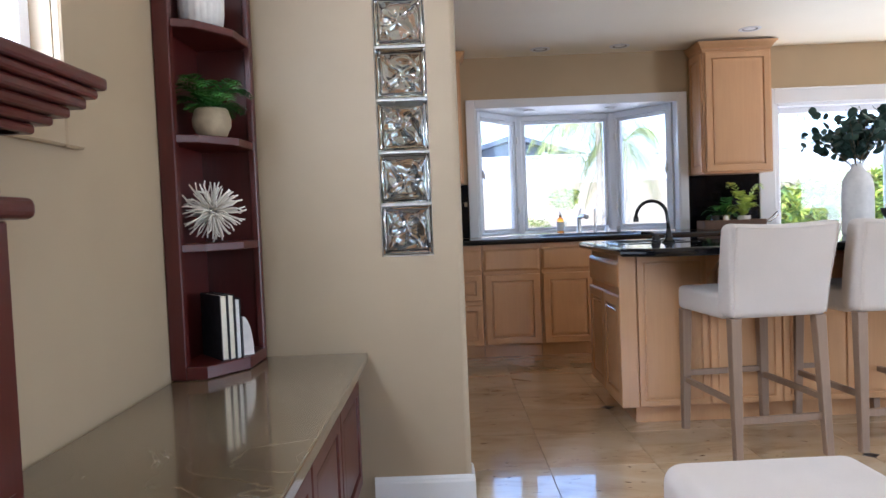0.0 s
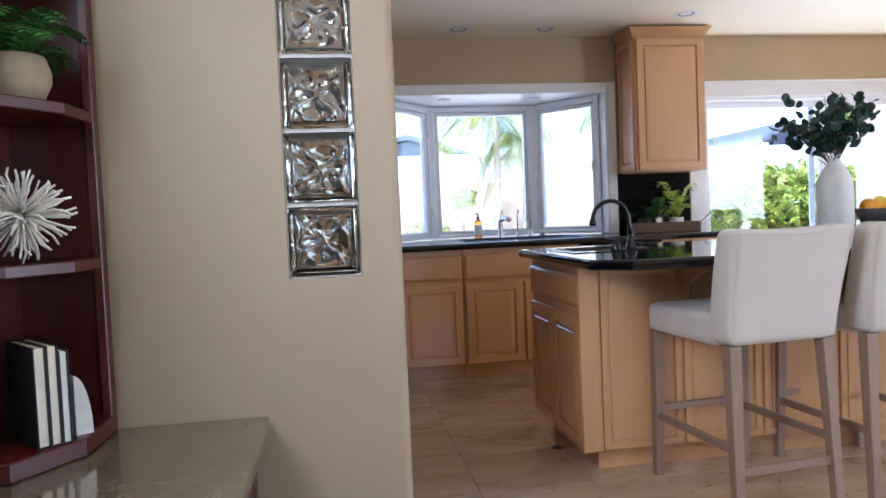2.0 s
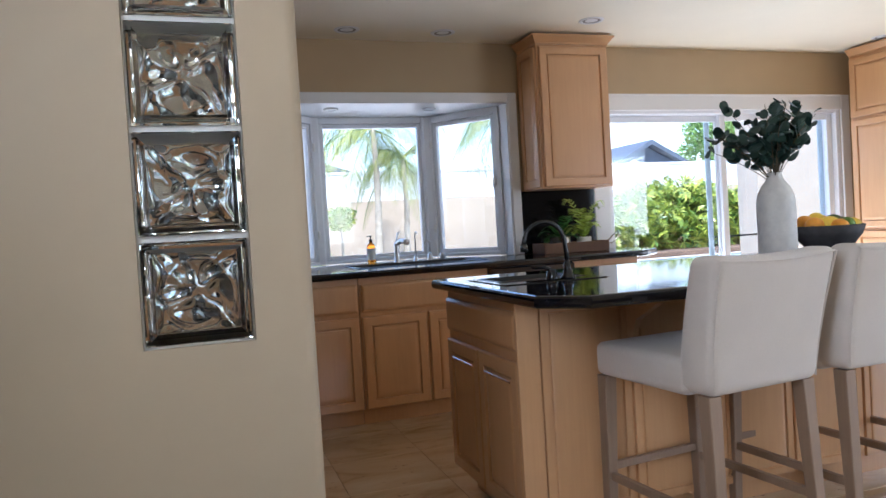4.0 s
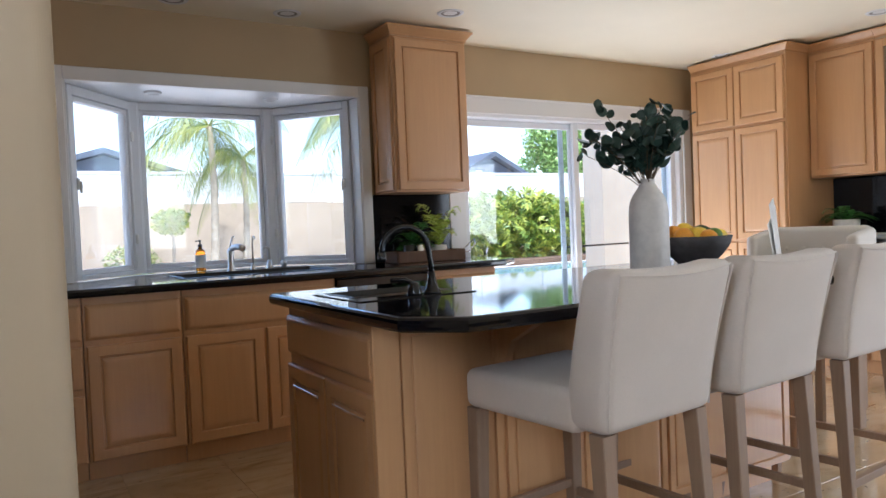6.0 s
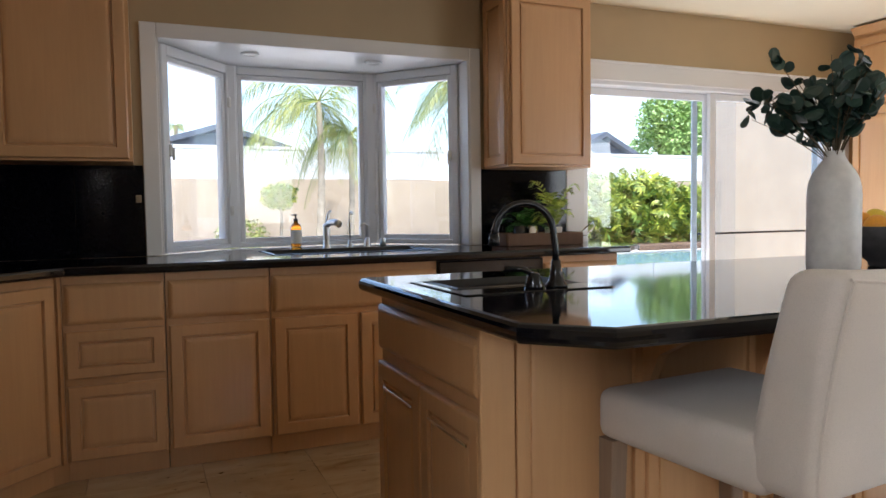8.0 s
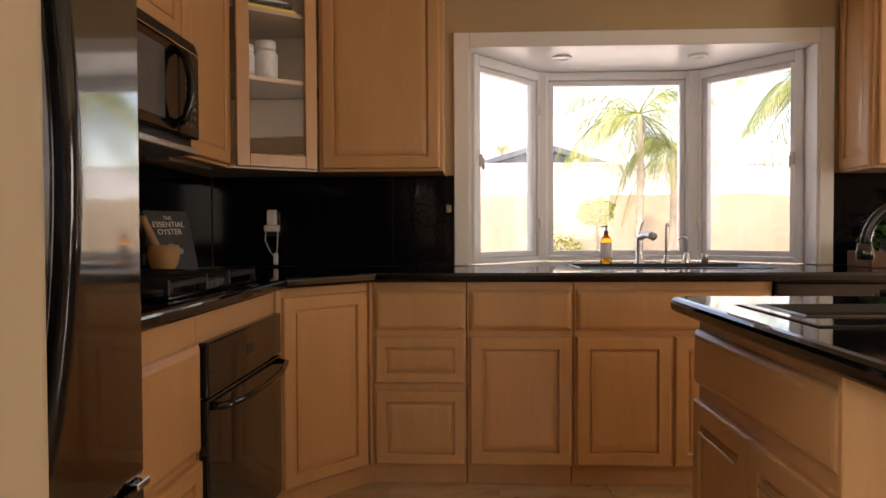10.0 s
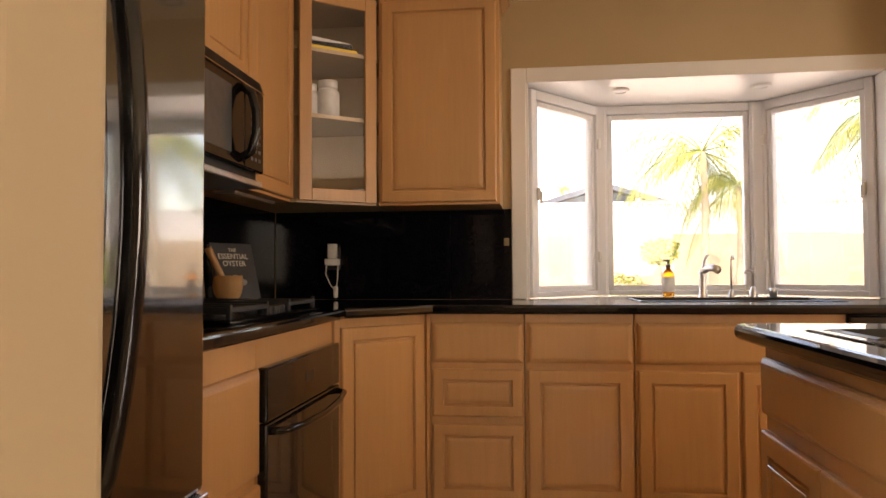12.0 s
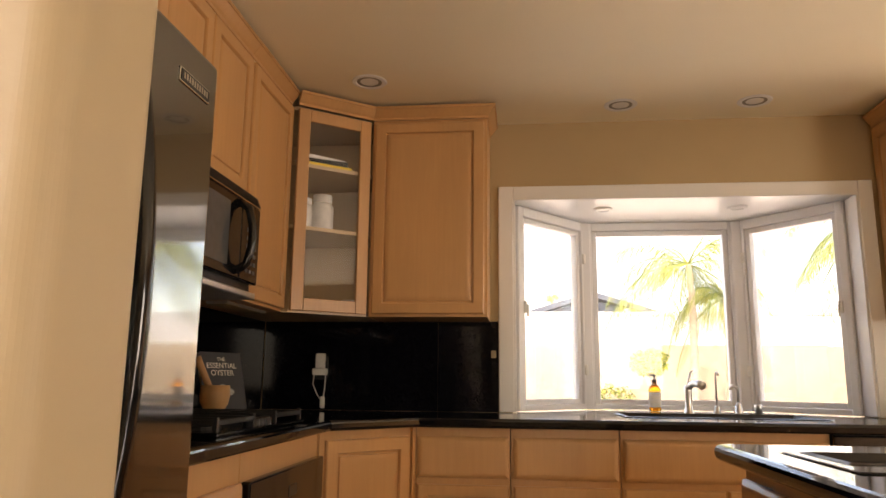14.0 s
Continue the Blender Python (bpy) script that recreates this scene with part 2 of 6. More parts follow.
def tube(points, r, n=10, bm=None, taper=None):
    """A round bar along a line of points."""
    own = bmesh.new()
    pts = [Vector(p) for p in points]
    rings = []
    side = None
    for i, p in enumerate(pts):
        d = (pts[min(i + 1, len(pts) - 1)] - pts[max(i - 1, 0)]).normalized()
        if side is None:
            side = d.orthogonal().normalized()
        side = (side - d * side.dot(d)).normalized()
        up = d.cross(side)
        rr = r if taper is None else r * (1 + (taper - 1) * i / (len(pts) - 1))
        rings.append([own.verts.new(p + rr * (side * math.cos(2 * math.pi * k / n) + up * math.sin(2 * math.pi * k / n))) for k in range(n)])
    for a, b in zip(rings, rings[1:]):
        for k in range(n):
            own.faces.new((a[k], a[(k + 1) % n], b[(k + 1) % n], b[k]))
    own.faces.new(rings[0][::-1])
    own.faces.new(rings[-1])
    return merge(bm, own)


def ring_panel(w, h, t, rings, bm=None):
    """A board w by h, its back at y=t, its front built of nested rectangles (inset, depth); x centred, z from 0, front towards -y."""
    own = bmesh.new()

    def rect(i, y):
        return [own.verts.new(c) for c in ((-w / 2 + i, y, i), (w / 2 - i, y, i), (w / 2 - i, y, h - i), (-w / 2 + i, y, h - i))]
    loops = [rect(0, t)] + [rect(i, d) for i, d in rings]
    own.faces.new(loops[0][::-1])
    for a, b in zip(loops, loops[1:]):
        for k in range(4):
            own.faces.new((a[k], a[(k + 1) % 4], b[(k + 1) % 4], b[k]))
    own.faces.new(loops[-1])
    return merge(bm, own)


DOOR = [(0, 0.007), (0.003, 0.002), (0.007, 0), (0.050, 0), (0.053, 0.004), (0.0545, 0.014), (0.0625, 0.014), (0.0645, 0.006), (0.078, 0.0035), (0.086, 0.003)]
DRAWER = [(0, 0.012), (0.003, 0.008), (0.012, 0.002), (0.02, 0)]
SMALL = [(0, 0.007), (0.003, 0.002), (0.007, 0), (0.043, 0), (0.046, 0.004), (0.0475, 0.014), (0.0555, 0.014), (0.0575, 0.006), (0.068, 0.0035), (0.074, 0.003)]


def front(kind, w, h, parent, at, rz=0, material=None, name="door"):
    """A cabinet front standing 20 mm proud, centred on at."""
    return part(name, ring_panel(w, h, 0.02, kind), material or MAPLE, parent, "", pose(*at, 0, 0, rz))


# ---- structure ----
H = 2.43
XL, XR, YB, YF = -0.095, 6.575, 9.50, 0.0
XV = 0.012                                   # living-room face of the west wall
BX0, BX1, BZ = 1.215, 2.945, 2.015           # bay opening
SX0, SX1, SZ = 3.73, 6.03, 1.955              # sliding door opening
T = 0.16
wall = box(XL - T, YB, 0, BX0, YB + T, H)
box(BX0, YB, 0, BX1, YB + T, 0.86, bm=wall)
box(BX0, YB, BZ, BX1, YB + T, H, bm=wall)
box(BX1, YB, 0, SX0, YB + T, H, bm=wall)
box(SX0, YB, SZ, SX1, YB + T, H, bm=wall)
box(SX1, YB, 0, XR + T, YB + T, H, bm=wall)
structure("wall_north", wall, BEIGE, "warm beige painted wall with a bay window and sliding door", "wall")
WY0, WY1, WZ0, WZ1 = 4.45, 5.16, 1.39, 2.22  # small window in the west wall
wall = box(XL - T, YF - T, 0, XV, WY0, H)
box(XL - T, WY0, 0, XV, WY1, WZ0, bm=wall)
box(XL - T, WY0, WZ1, XV, WY1, H, bm=wall)
box(XL - T, WY1, 0, XV, 6.28, H, bm=wall)
box(XL - T, 6.28, 0, XL, YB, H, bm=wall)
structure("wall_west", wall, CREAM, "cream painted wall with a small high window", "wall")
# The opening is out of view, assumed so that light comes from the east.
wall = box(XR, YF - T, 0, XR + T, 4.3, H)
box(XR, 4.3, 2.05, XR + T, 6.1, H, bm=wall)
box(XR, 6.1, 0, XR + T, YB, H, bm=wall)
structure("wall_east", wall, CREAM, "cream painted wall with a wide assumed opening", "wall")
wall = box(XV, YF - T, 0, 2.2, YF, H)
box(2.2, YF - T, 0, 4.0, YF, 0.9, bm=wall)
box(2.2, YF - T, 2.1, 4.0, YF, H, bm=wall)
box(4.0, YF - T, 0, XR, YF, H, bm=wall)
structure("wall_south", wall, CREAM, "cream painted wall with a wide window opening", "wall")
structure("ceiling", box(XL - T, YF - T, H, XR + T, YB + T, H + 0.12), CEIL, "pale painted ceiling with recessed downlights", "ceiling")
structure("floor_slab", box(XL - T, YF - T, -0.12, XR + T, YB + T, -0.008), GROUT, "sand-coloured grout bed under the floor tiles", "floor")

# partition with the glass blocks
PX, PY0, PY1 = 1.008, 6.170, 6.287
GX0, GX1, GZ0, GP = 0.696, 0.894, 0.952, 0.2005
GN = 7
GZ1 = GZ0 + GN * GP
part_w = box(XV, PY0, 0, GX0, PY1, H)
box(GX0, PY0, 0, GX1, PY1, GZ0, bm=part_w)
box(GX0, PY0, GZ1, GX1, PY1, H, bm=part_w)
nose = [(GX1, PY0)] + [(PX - 0.025 + 0.025 * math.sin(a), PY0 + 0.025 - 0.025 * math.cos(a)) for a in [i * math.pi / 24 for i in range(13)]]
nose += [(PX - 0.025 + 0.025 * math.cos(a), PY1 - 0.025 + 0.025 * math.sin(a)) for a in [i * math.pi / 24 for i in range(13)]] + [(GX1, PY1)]
prism(nose, 0, H, bm=part_w)
structure("wall_partition", part_w, CREAM, "cream painted partition with rounded end and glass blocks", "wall")

glass_wall = thing("glass_block_column", "column of wavy clear glass blocks set in a wall", "glass block", kind="structure")


def block_mesh():
    """A hollow glass block: smooth outer faces with a raised rim, petal-shaped waves on the inner faces."""
    own = bmesh.new()
    w, d = GP - 0.012, 0.05

    def loop(i, y):
        return [own.verts.new(c) for c in ((-w / 2 + i, y, -w / 2 + i), (w / 2 - i, y, -w / 2 + i), (w / 2 - i, y, w / 2 - i), (-w / 2 + i, y, w / 2 - i))]
    loops = [loop(i, y) for i, y in ((0.020, -d + 0.005), (0.016, -d - 0.001), (0.012, -d - 0.006), (0.003, -d - 0.007), (0, -d - 0.003), (0, d + 0.003), (0.003, d + 0.007), (0.012, d + 0.006), (0.016, d + 0.001), (0.020, d - 0.005))]
    own.faces.new(loops[0])
    own.faces.new(loops[-1][::-1])
    for a, b in zip(loops, loops[1:]):
        for k in range(4):
            own.faces.new((a[k], a[(k + 1) % 4], b[(k + 1) % 4], b[k]))
    bmesh.ops.recalc_face_normals(own, faces=own.faces[:])
    hollow, di, wi, n = bmesh.new(), d - 0.021, w - 0.030, 26
    sides = []
    for s in (-1, 1):
        def wave(u, v):
            rad, ang = math.hypot(u, v), math.atan2(v, u)
            fade = max(0.0, 1 - (2 * max(abs(u), abs(v))) ** 6)
            petal = math.cos(5 * ang + 0.9 * s + 5 * noise.noise(Vector((u * 2.2, v * 2.2, s * 4.0)))) * min(1.0, rad * 4.5)
            return fade * (0.0065 * petal + 0.005 * math.cos(rad * 17 + s) + 0.004 * noise.noise(Vector((u * 5 + 9, v * 5, s * 2.1))))
        grid = [[hollow.verts.new((u * wi, s * (di + wave(u, v)), v * wi)) for v in [j / n - 0.5 for j in range(n + 1)]] for u in [i / n - 0.5 for i in range(n + 1)]]
        for i in range(n):
            for j in range(n):
                q = (grid[i][j], grid[i + 1][j], grid[i + 1][j + 1], grid[i][j + 1])
                hollow.faces.new(q if s < 0 else q[::-1])
        sides.append([grid[i][0] for i in range(n)] + [grid[n][j] for j in range(n)] + [grid[i][n] for i in range(n, 0, -1)] + [grid[0][j] for j in range(n, 0, -1)])
    for i in range(4 * n):
        hollow.faces.new((sides[0][i], sides[1][i], sides[1][(i + 1) % (4 * n)], sides[0][(i + 1) % (4 * n)]))
    bmesh.ops.recalc_face_normals(hollow, faces=hollow.faces[:])
    bmesh.ops.reverse_faces(hollow, faces=hollow.faces[:])
    for f in hollow.faces:
        f.smooth = True
    merge(own, hollow)
    me = bpy.data.meshes.new("glass_block")
    own.to_mesh(me)
    own.free()
    return finish(me, GLASSBLOCK)


BLOCK = block_mesh()
for i in range(GN):
    shared("glass_block", BLOCK, glass_wall, pose((GX0 + GX1) / 2, (PY0 + PY1) / 2, GZ0 + (i + 0.5) * GP, 0, 180 * (i % 2), 0))
joint = bmesh.new()
for i in range(GN + 1):
    z = GZ0 + i * GP
    box(GX0 + 0.0015, PY0 + 0.014, max(GZ0, z - 0.006), GX1 - 0.0015, PY1 - 0.014, min(GZ1, z + 0.006), bm=joint)
for x in (GX0 + 0.0005, GX1 - 0.0035):
    box(x, PY0 + 0.0145, GZ0 + 0.0065, x + 0.003, PY1 - 0.0145, GZ1 - 0.0065, bm=joint)
part("mortar_joint", joint, MORTAR, glass_wall, "white mortar between the blocks")


def baseboard(name, a, b, z=0.0):
    """A moulded skirting along a wall from a to b, its back to the left of the way."""
    (x0, y0), (x1, y1) = a, b
    d = Vector((x1 - x0, y1 - y0, 0))
    nrm = Vector((d.y, -d.x, 0)).normalized()
    own = bmesh.new()
    prof = [(0, 0), (0.014, 0), (0.014, 0.07), (0.011, 0.078), (0.011, 0.085), (0.006, 0.095), (0, 0.095)]
    ends = [[own.verts.new(Vector((*p, z)) + nrm * o + Vector((0, 0, h))) for o, h in prof] for p in (a, b)]
    n = len(prof)
    for k in range(n):
        own.faces.new((ends[0][k], ends[0][(k + 1) % n], ends[1][(k + 1) % n], ends[1][k]))
    own.faces.new(ends[0])
    own.faces.new(ends[1][::-1])
    bmesh.ops.recalc_face_normals(own, faces=own.faces[:])
    return structure(name, own, WHITE, "white painted moulded skirting board", "baseboard")


baseboard("baseboard_1", (0.63, PY0), (PX + 0.012, PY0))
baseboard("baseboard_2", (PX, PY0 - 0.012), (PX, PY1 + 0.012))
baseboard("baseboard_3", (XR, 4.3), (XR, 0.0))


# ---- bay window ----
BC0, BC1, BYC = 1.642, 2.507, 10.10       # centre unit of the bay
bay = thing("window_1", "white three-sided bay window with casement sides", "window", kind="structure")
for n, b in (("casing", box(1.148, YB - 0.022, 0.922, BX0 + 0.01, YB - 0.002, BZ + 0.065, 0.004)), ("casing", box(BX1 - 0.01, YB - 0.022, 0.922, 3.005, YB - 0.002, BZ + 0.065, 0.004)),
             ("casing", box(BX0 + 0.0105, YB - 0.0215, BZ - 0.01, BX1 - 0.0105, YB - 0.002, BZ + 0.0645, 0.004))):
    part(n, b, WHITE, bay)
part("casing_lip", box(BX0, YB - 0.014, 0.922, BX0 + 0.02, YB + T, BZ - 0.0045, 0.003), WHITE, bay)
part("casing_lip", box(BX1 - 0.02, YB - 0.014, 0.922, BX1, YB + T, BZ - 0.0045, 0.003), WHITE, bay)
outline = [(BX0 + 0.0005, YB + 0.001), (BX1 - 0.0005, YB + 0.001), (BX1 - 0.0005, YB + T), (BC1 + 0.06, BYC + 0.06), (BC0 - 0.06, BYC + 0.06), (BX0 + 0.0005, YB + T)]
part("head_board", prism(outline, BZ - 0.004, BZ + 0.06), WHITE, bay, "white painted bay ceiling")
part("bay_roof", prism([(BX0 - 0.1, YB + T), (BX1 + 0.1, YB + T), (BC1 + 0.15, BYC + 0.15), (BC0 - 0.15, BYC + 0.15)], BZ + 0.064, BZ + 0.14), WHITE, bay)
part("apron", prism([(BX0, YB + T), (BX1, YB + T), (BC1 + 0.06, BYC + 0.06), (BC0 - 0.06, BYC + 0.06)], 0.3, 0.872), WHITE, bay)


def sash(name, a, b, z0, z1, frame_w, parent, casement):
    """A glazed unit between two plan points, with outer frame, sash and pane."""
    (x0, y0), (x1, y1) = a, b
    d = Vector((x1 - x0, y1 - y0, 0))
    L, ang = d.length, math.degrees(math.atan2(d.y, d.x))
    m = pose(x0, y0, 0, 0, 0, ang)
    fr = part("window_frame", box(0, -0.02, z0, frame_w, 0.06, z1, 0.004), VINYL, parent, "", m)
    for bb in (box(L - frame_w, -0.02, z0, L, 0.06, z1, 0.004), box(frame_w, -0.0195, z1 - frame_w * 1.3, L - frame_w, 0.06, z1, 0.004), box(frame_w, -0.0195, z0, L - frame_w, 0.06, z0 + frame_w * 0.7, 0.004)):
        part("window_frame", bb, VINYL, parent, "", m)
    s, e = frame_w + 0.002, 0.028
    zz0, zz1 = z0 + frame_w * 0.7 + 0.002, z1 - frame_w * 1.3 - 0.002
    own = box(s, -0.005, zz0, s + e, 0.045, zz1, 0.004)
    box(L - s - e, -0.005, zz0, L - s, 0.045, zz1, 0.004, bm=own)
    box(s + e, -0.0045, zz1 - e, L - s - e, 0.045, zz1, 0.004, bm=own)
    box(s + e, -0.0045, zz0, L - s - e, 0.045, zz0 + e, 0.004, bm=own)
    part("sash", own, VINYL, parent, "", m)
    p = part("pane", box(s + e - 0.004, 0.018, zz0 + e - 0.004, L - s - e + 0.004, 0.022, zz1 - e + 0.004), GLASS, parent, "clear glass pane", m)
    p.visible_shadow = False
    if casement:
        for zc in (z0 + 0.22, z1 - 0.22):
            xx = casement if casement > 0 else L + casement
            part("hinge", box(xx - 0.01, -0.035, zc - 0.03, xx + 0.012, -0.018, zc + 0.03, 0.004), WHITEPLASTIC, parent, "", m)
        xx = L - frame_w - 0.012 if casement > 0 else frame_w + 0.012
        part("latch", box(xx - 0.009, -0.03, (z0 + z1) / 2 - 0.035, xx + 0.009, -0.004, (z0 + z1) / 2 + 0.03, 0.005), WHITEPLASTIC, parent, "", m)
        part("latch", box(xx - 0.005, -0.045, (z0 + z1) / 2 - 0.055, xx + 0.005, -0.028, (z0 + z1) / 2 + 0.01, 0.004), WHITEPLASTIC, parent, "", m)


sash("left", (BX0 + 0.022, YB + 0.12), (BC0 - 0.012, BYC), 0.924, BZ - 0.006, 0.04, bay, -0.03)
sash("centre", (BC0 + 0.004, BYC), (BC1 - 0.004, BYC), 0.924, BZ - 0.006, 0.036, bay, 0)
sash("right", (BC1 + 0.026, BYC), (BX1 - 0.022, YB + 0.12), 0.924, BZ - 0.006, 0.04, bay, 0.03)
for x in (BC0, BC1):
    part("corner_post", box(x - 0.03, BYC - 0.035, 0.924, x + 0.03, BYC + 0.06, BZ - 0.006, 0.006), VINYL, bay)
for x, y in ((1.713, 9.724), (2.423, 9.721)):
    dl = thing("bay_downlight", "small white recessed downlight in the bay ceiling", "downlight", (x, y, BZ - 0.004), group="bay downlights")
    part("rim", lathe([(0.03, -0.006), (0.036, -0.012), (0.048, -0.011), (0.053, -0.001), (0.03, -0.0005)], 20), WHITE, dl)
    part("lens", lathe([(0.001, -0.0045), (0.029, -0.0035), (0.03, -0.0015), (0.001, -0.0012)], 20), CREAMPOT, dl, "beige lamp lens")

# ---- sliding door ----
slider = thing("door_1", "white vinyl sliding glass patio door", "sliding door", kind="structure")
for bb in (box(3.60, YB - 0.022, 0, SX0 + 0.006, YB - 0.002, SZ + 0.12, 0.004), box(SX1 - 0.006, YB - 0.022, 0, 6.115, YB - 0.002, SZ + 0.12, 0.004), box(SX0 + 0.0065, YB - 0.0215, SZ - 0.006, SX1 - 0.0065, YB - 0.002, SZ + 0.1195, 0.004),
           box(SX0 + 0.0062, YB - 0.034, SZ + 0.104, SX1 - 0.0062, YB - 0.022, SZ + 0.119, 0.003)):
    part("casing", bb, WHITE, slider)
for bb in (box(SX0, YB + 0.002, 0, SX0 + 0.045, YB + T, SZ, 0.004), box(SX1 - 0.045, YB + 0.002, 0, SX1, YB + T, SZ, 0.004), box(SX0 + 0.0455, YB + 0.0025, SZ - 0.03, SX1 - 0.0455, YB + T, SZ - 0.0005, 0.004),
           box(SX0 + 0.0455, YB + 0.0025, 0, SX1 - 0.0455, YB + T, 0.03, 0.004)):
    part("door_frame", bb, VINYL, slider)
MID = 4.845
for x0, x1, y in ((SX0 + 0.047, MID + 0.03, YB + 0.10), (MID - 0.03, SX1 - 0.047, YB + 0.045)):
    own = box(x0, y, 0.032, x0 + 0.055, y + 0.035, SZ - 0.032, 0.004)
    box(x1 - 0.055, y, 0.032, x1, y + 0.035, SZ - 0.032, 0.004, bm=own)
    box(x0 + 0.0552, y, SZ - 0.08, x1 - 0.0552, y + 0.035, SZ - 0.032, 0.004, bm=own)
    box(x0 + 0.0552, y, 0.032, x1 - 0.0552, y + 0.035, 0.11, 0.004, bm=own)
    leaf_ob = part("door_leaf", own, VINYL, slider)
    p = part("pane", box(x0 + 0.052, y + 0.015, 0.107, x1 - 0.052, y + 0.02, SZ - 0.077), GLASS, leaf_ob, "clear glass pane")
    p.visible_shadow = False

# ---- small west window ----
win = thing("window_2", "small high white window with moulded beige casing", "window", kind="structure")
for bb in (box(XV, WY0 - 0.09, WZ0 - 0.09, XV + 0.024, WY0, WZ1 + 0.09, 0.006), box(XV, WY1, WZ0 - 0.09, XV + 0.024, WY1 + 0.09, WZ1 + 0.09, 0.006),
           box(XV, WY0 + 0.0005, WZ0 - 0.0895, XV + 0.0235, WY1 - 0.0005, WZ0, 0.006), box(XV, WY0 + 0.0005, WZ1, XV + 0.0235, WY1 - 0.0005, WZ1 + 0.0895, 0.006)):
    part("casing", bb, CREAM, win)
own = box(XV - 0.10, WY0, WZ0, XV - 0.05, WY0 + 0.05, WZ1, 0.004)
box(XV - 0.10, WY1 - 0.05, WZ0, XV - 0.05, WY1, WZ1, 0.004, bm=own)
box(XV - 0.10, WY0 + 0.0505, WZ0, XV - 0.05, WY1 - 0.0505, WZ0 + 0.05, 0.004, bm=own)
box(XV - 0.10, WY0 + 0.0505, WZ1 - 0.05, XV - 0.05, WY1 - 0.0505, WZ1, 0.004, bm=own)
part("window_frame", own, VINYL, win)
p = part("pane", box(XV - 0.08, WY0 + 0.046, WZ0 + 0.046, XV - 0.075, WY1 - 0.046, WZ1 - 0.046), GLASS, win)
p.visible_shadow = False

# ---- kitchen cabinets ----
CT, CB = 0.92, 0.88                 # worktop top and underside
FY, FX = 8.905, 0.51                # faces of the north and west runs
TOE = 0.098


def base_unit(label, x0, x1, fronts, open_end=False):
    """A base cabinet of the north run; fronts: (kind, x0, x1, z0, z1)."""
    c = thing("base_cabinet", label, "cabinet", ((x0 + x1) / 2, FY + 0.02, 0), group="north base cabinets")
    w = (x1 - x0) / 2
    part("body", box(-w + 0.001, 0.0015, TOE, w - 0.001, YB - FY - 0.024, CB - 0.001, 0.001), MAPLE, c)
    part("toe_kick", box(-w + 0.001, 0.06, 0.001, w - 0.001, 0.08, TOE - 0.001), MAPLE, c)
    for kind, a, b, z0, z1 in fronts:
        ob = front(kind, b - a, z1 - z0, c, ((a + b) / 2 - (x0 + x1) / 2, -0.02, z0), name="drawer" if kind is not DOOR else "door")
    return c


ZD0, ZD1, ZT0, ZT1 = 0.105, 0.648, 0.676, 0.843
base_unit("honey maple base cabinet with three drawers", 0.815, 1.212, [(DRAWER, 0.826, 1.206, ZT0, ZT1), (SMALL, 0.826, 1.206, 0.450, ZD1), (SMALL, 0.826, 1.206, ZD0, 0.418)])
base_unit("honey maple base cabinet with a drawer and door", 1.214, 1.660, [(DRAWER, 1.226, 1.651, ZT0, ZT1), (DOOR, 1.226, 1.651, ZD0, ZD1)])
base_unit("honey maple sink base cabinet with false drawer and doors", 1.662, 2.484, [(DRAWER, 1.673, 2.474, ZT0, ZT1), (DOOR, 1.673, 2.066, ZD0, ZD1), (DOOR, 2.082, 2.474, ZD0, ZD1)])
base_unit("honey maple base cabinet beside the dishwasher", 3.088, 3.575, [(DRAWER, 3.10, 3.563, ZT0, ZT1), (DOOR, 3.10, 3.563, ZD0, ZD1)])

dw = thing("dishwasher", "black built-in dishwasher under the black worktop", "dishwasher", (2.786, FY, 0))
part("body", box(-0.299, 0.025, 0.1, 0.299, 0.57, CB - 0.001, 0.003), BLACKSAT, dw)
part("door", box(-0.297, 0.0, 0.12, 0.297, 0.024, 0.735, 0.006, 2), BLACKGLOSS, dw)
panel = part("control_panel", box(-0.297, -0.006, 0.74, 0.297, 0.024, CB - 0.006, 0.006, 2), BLACKGLOSS, dw)
for i in range(5):
    part("button", box(0.10 + i * 0.03, -0.009, 0.825, 0.115 + i * 0.03, -0.006, 0.829), BLACKSAT, panel)
part("handle", box(-0.1, -0.016, 0.76, 0.1, -0.0065, 0.785, 0.004), BLACKSAT, dw)
part("toe_kick", box(-0.297, 0.06, 0.002, 0.297, 0.08, 0.098), BLACKSAT, dw)

# corner base unit, its face turned across the corner
ca, cb_ = Vector((FX, 8.56)), Vector((0.812, FY))
cd = (cb_ - ca)
cang = math.degrees(math.atan2(cd.y, cd.x))
corner = thing("corner_base_cabinet", "honey maple corner base cabinet with one angled door", "cabinet")
inn = Vector((-cd.y, cd.x)).normalized() * 0.02
pa, pb = ca + inn, cb_ + inn
part("body", prism([(pa.x, pa.y), (pb.x, pb.y), (0.812, YB - 0.004), (XL + 0.004, YB - 0.004), (XL + 0.004, 8.562), (pa.x, 8.562)][:6], TOE, CB - 0.001), MAPLE, corner)
mid = (ca + cb_) / 2
front(DOOR, cd.length - 0.045, ZT1 - ZD0, corner, (mid.x, mid.y, ZD0), cang)
part("filler", prism([(cb_.x - 0.008, cb_.y - 0.006), (0.8145, FY + 0.012), (0.8145, FY + 0.05), (pb.x - 0.02, pb.y + 0.02)], TOE, CB - 0.0015), MAPLE, corner)
part("filler", prism([(FX - 0.012, 8.5595), (ca.x + 0.006, ca.y + 0.010), (pa.x + 0.01, pa.y + 0.03), (FX - 0.05, 8.60)], TOE, CB - 0.0015), MAPLE, corner)
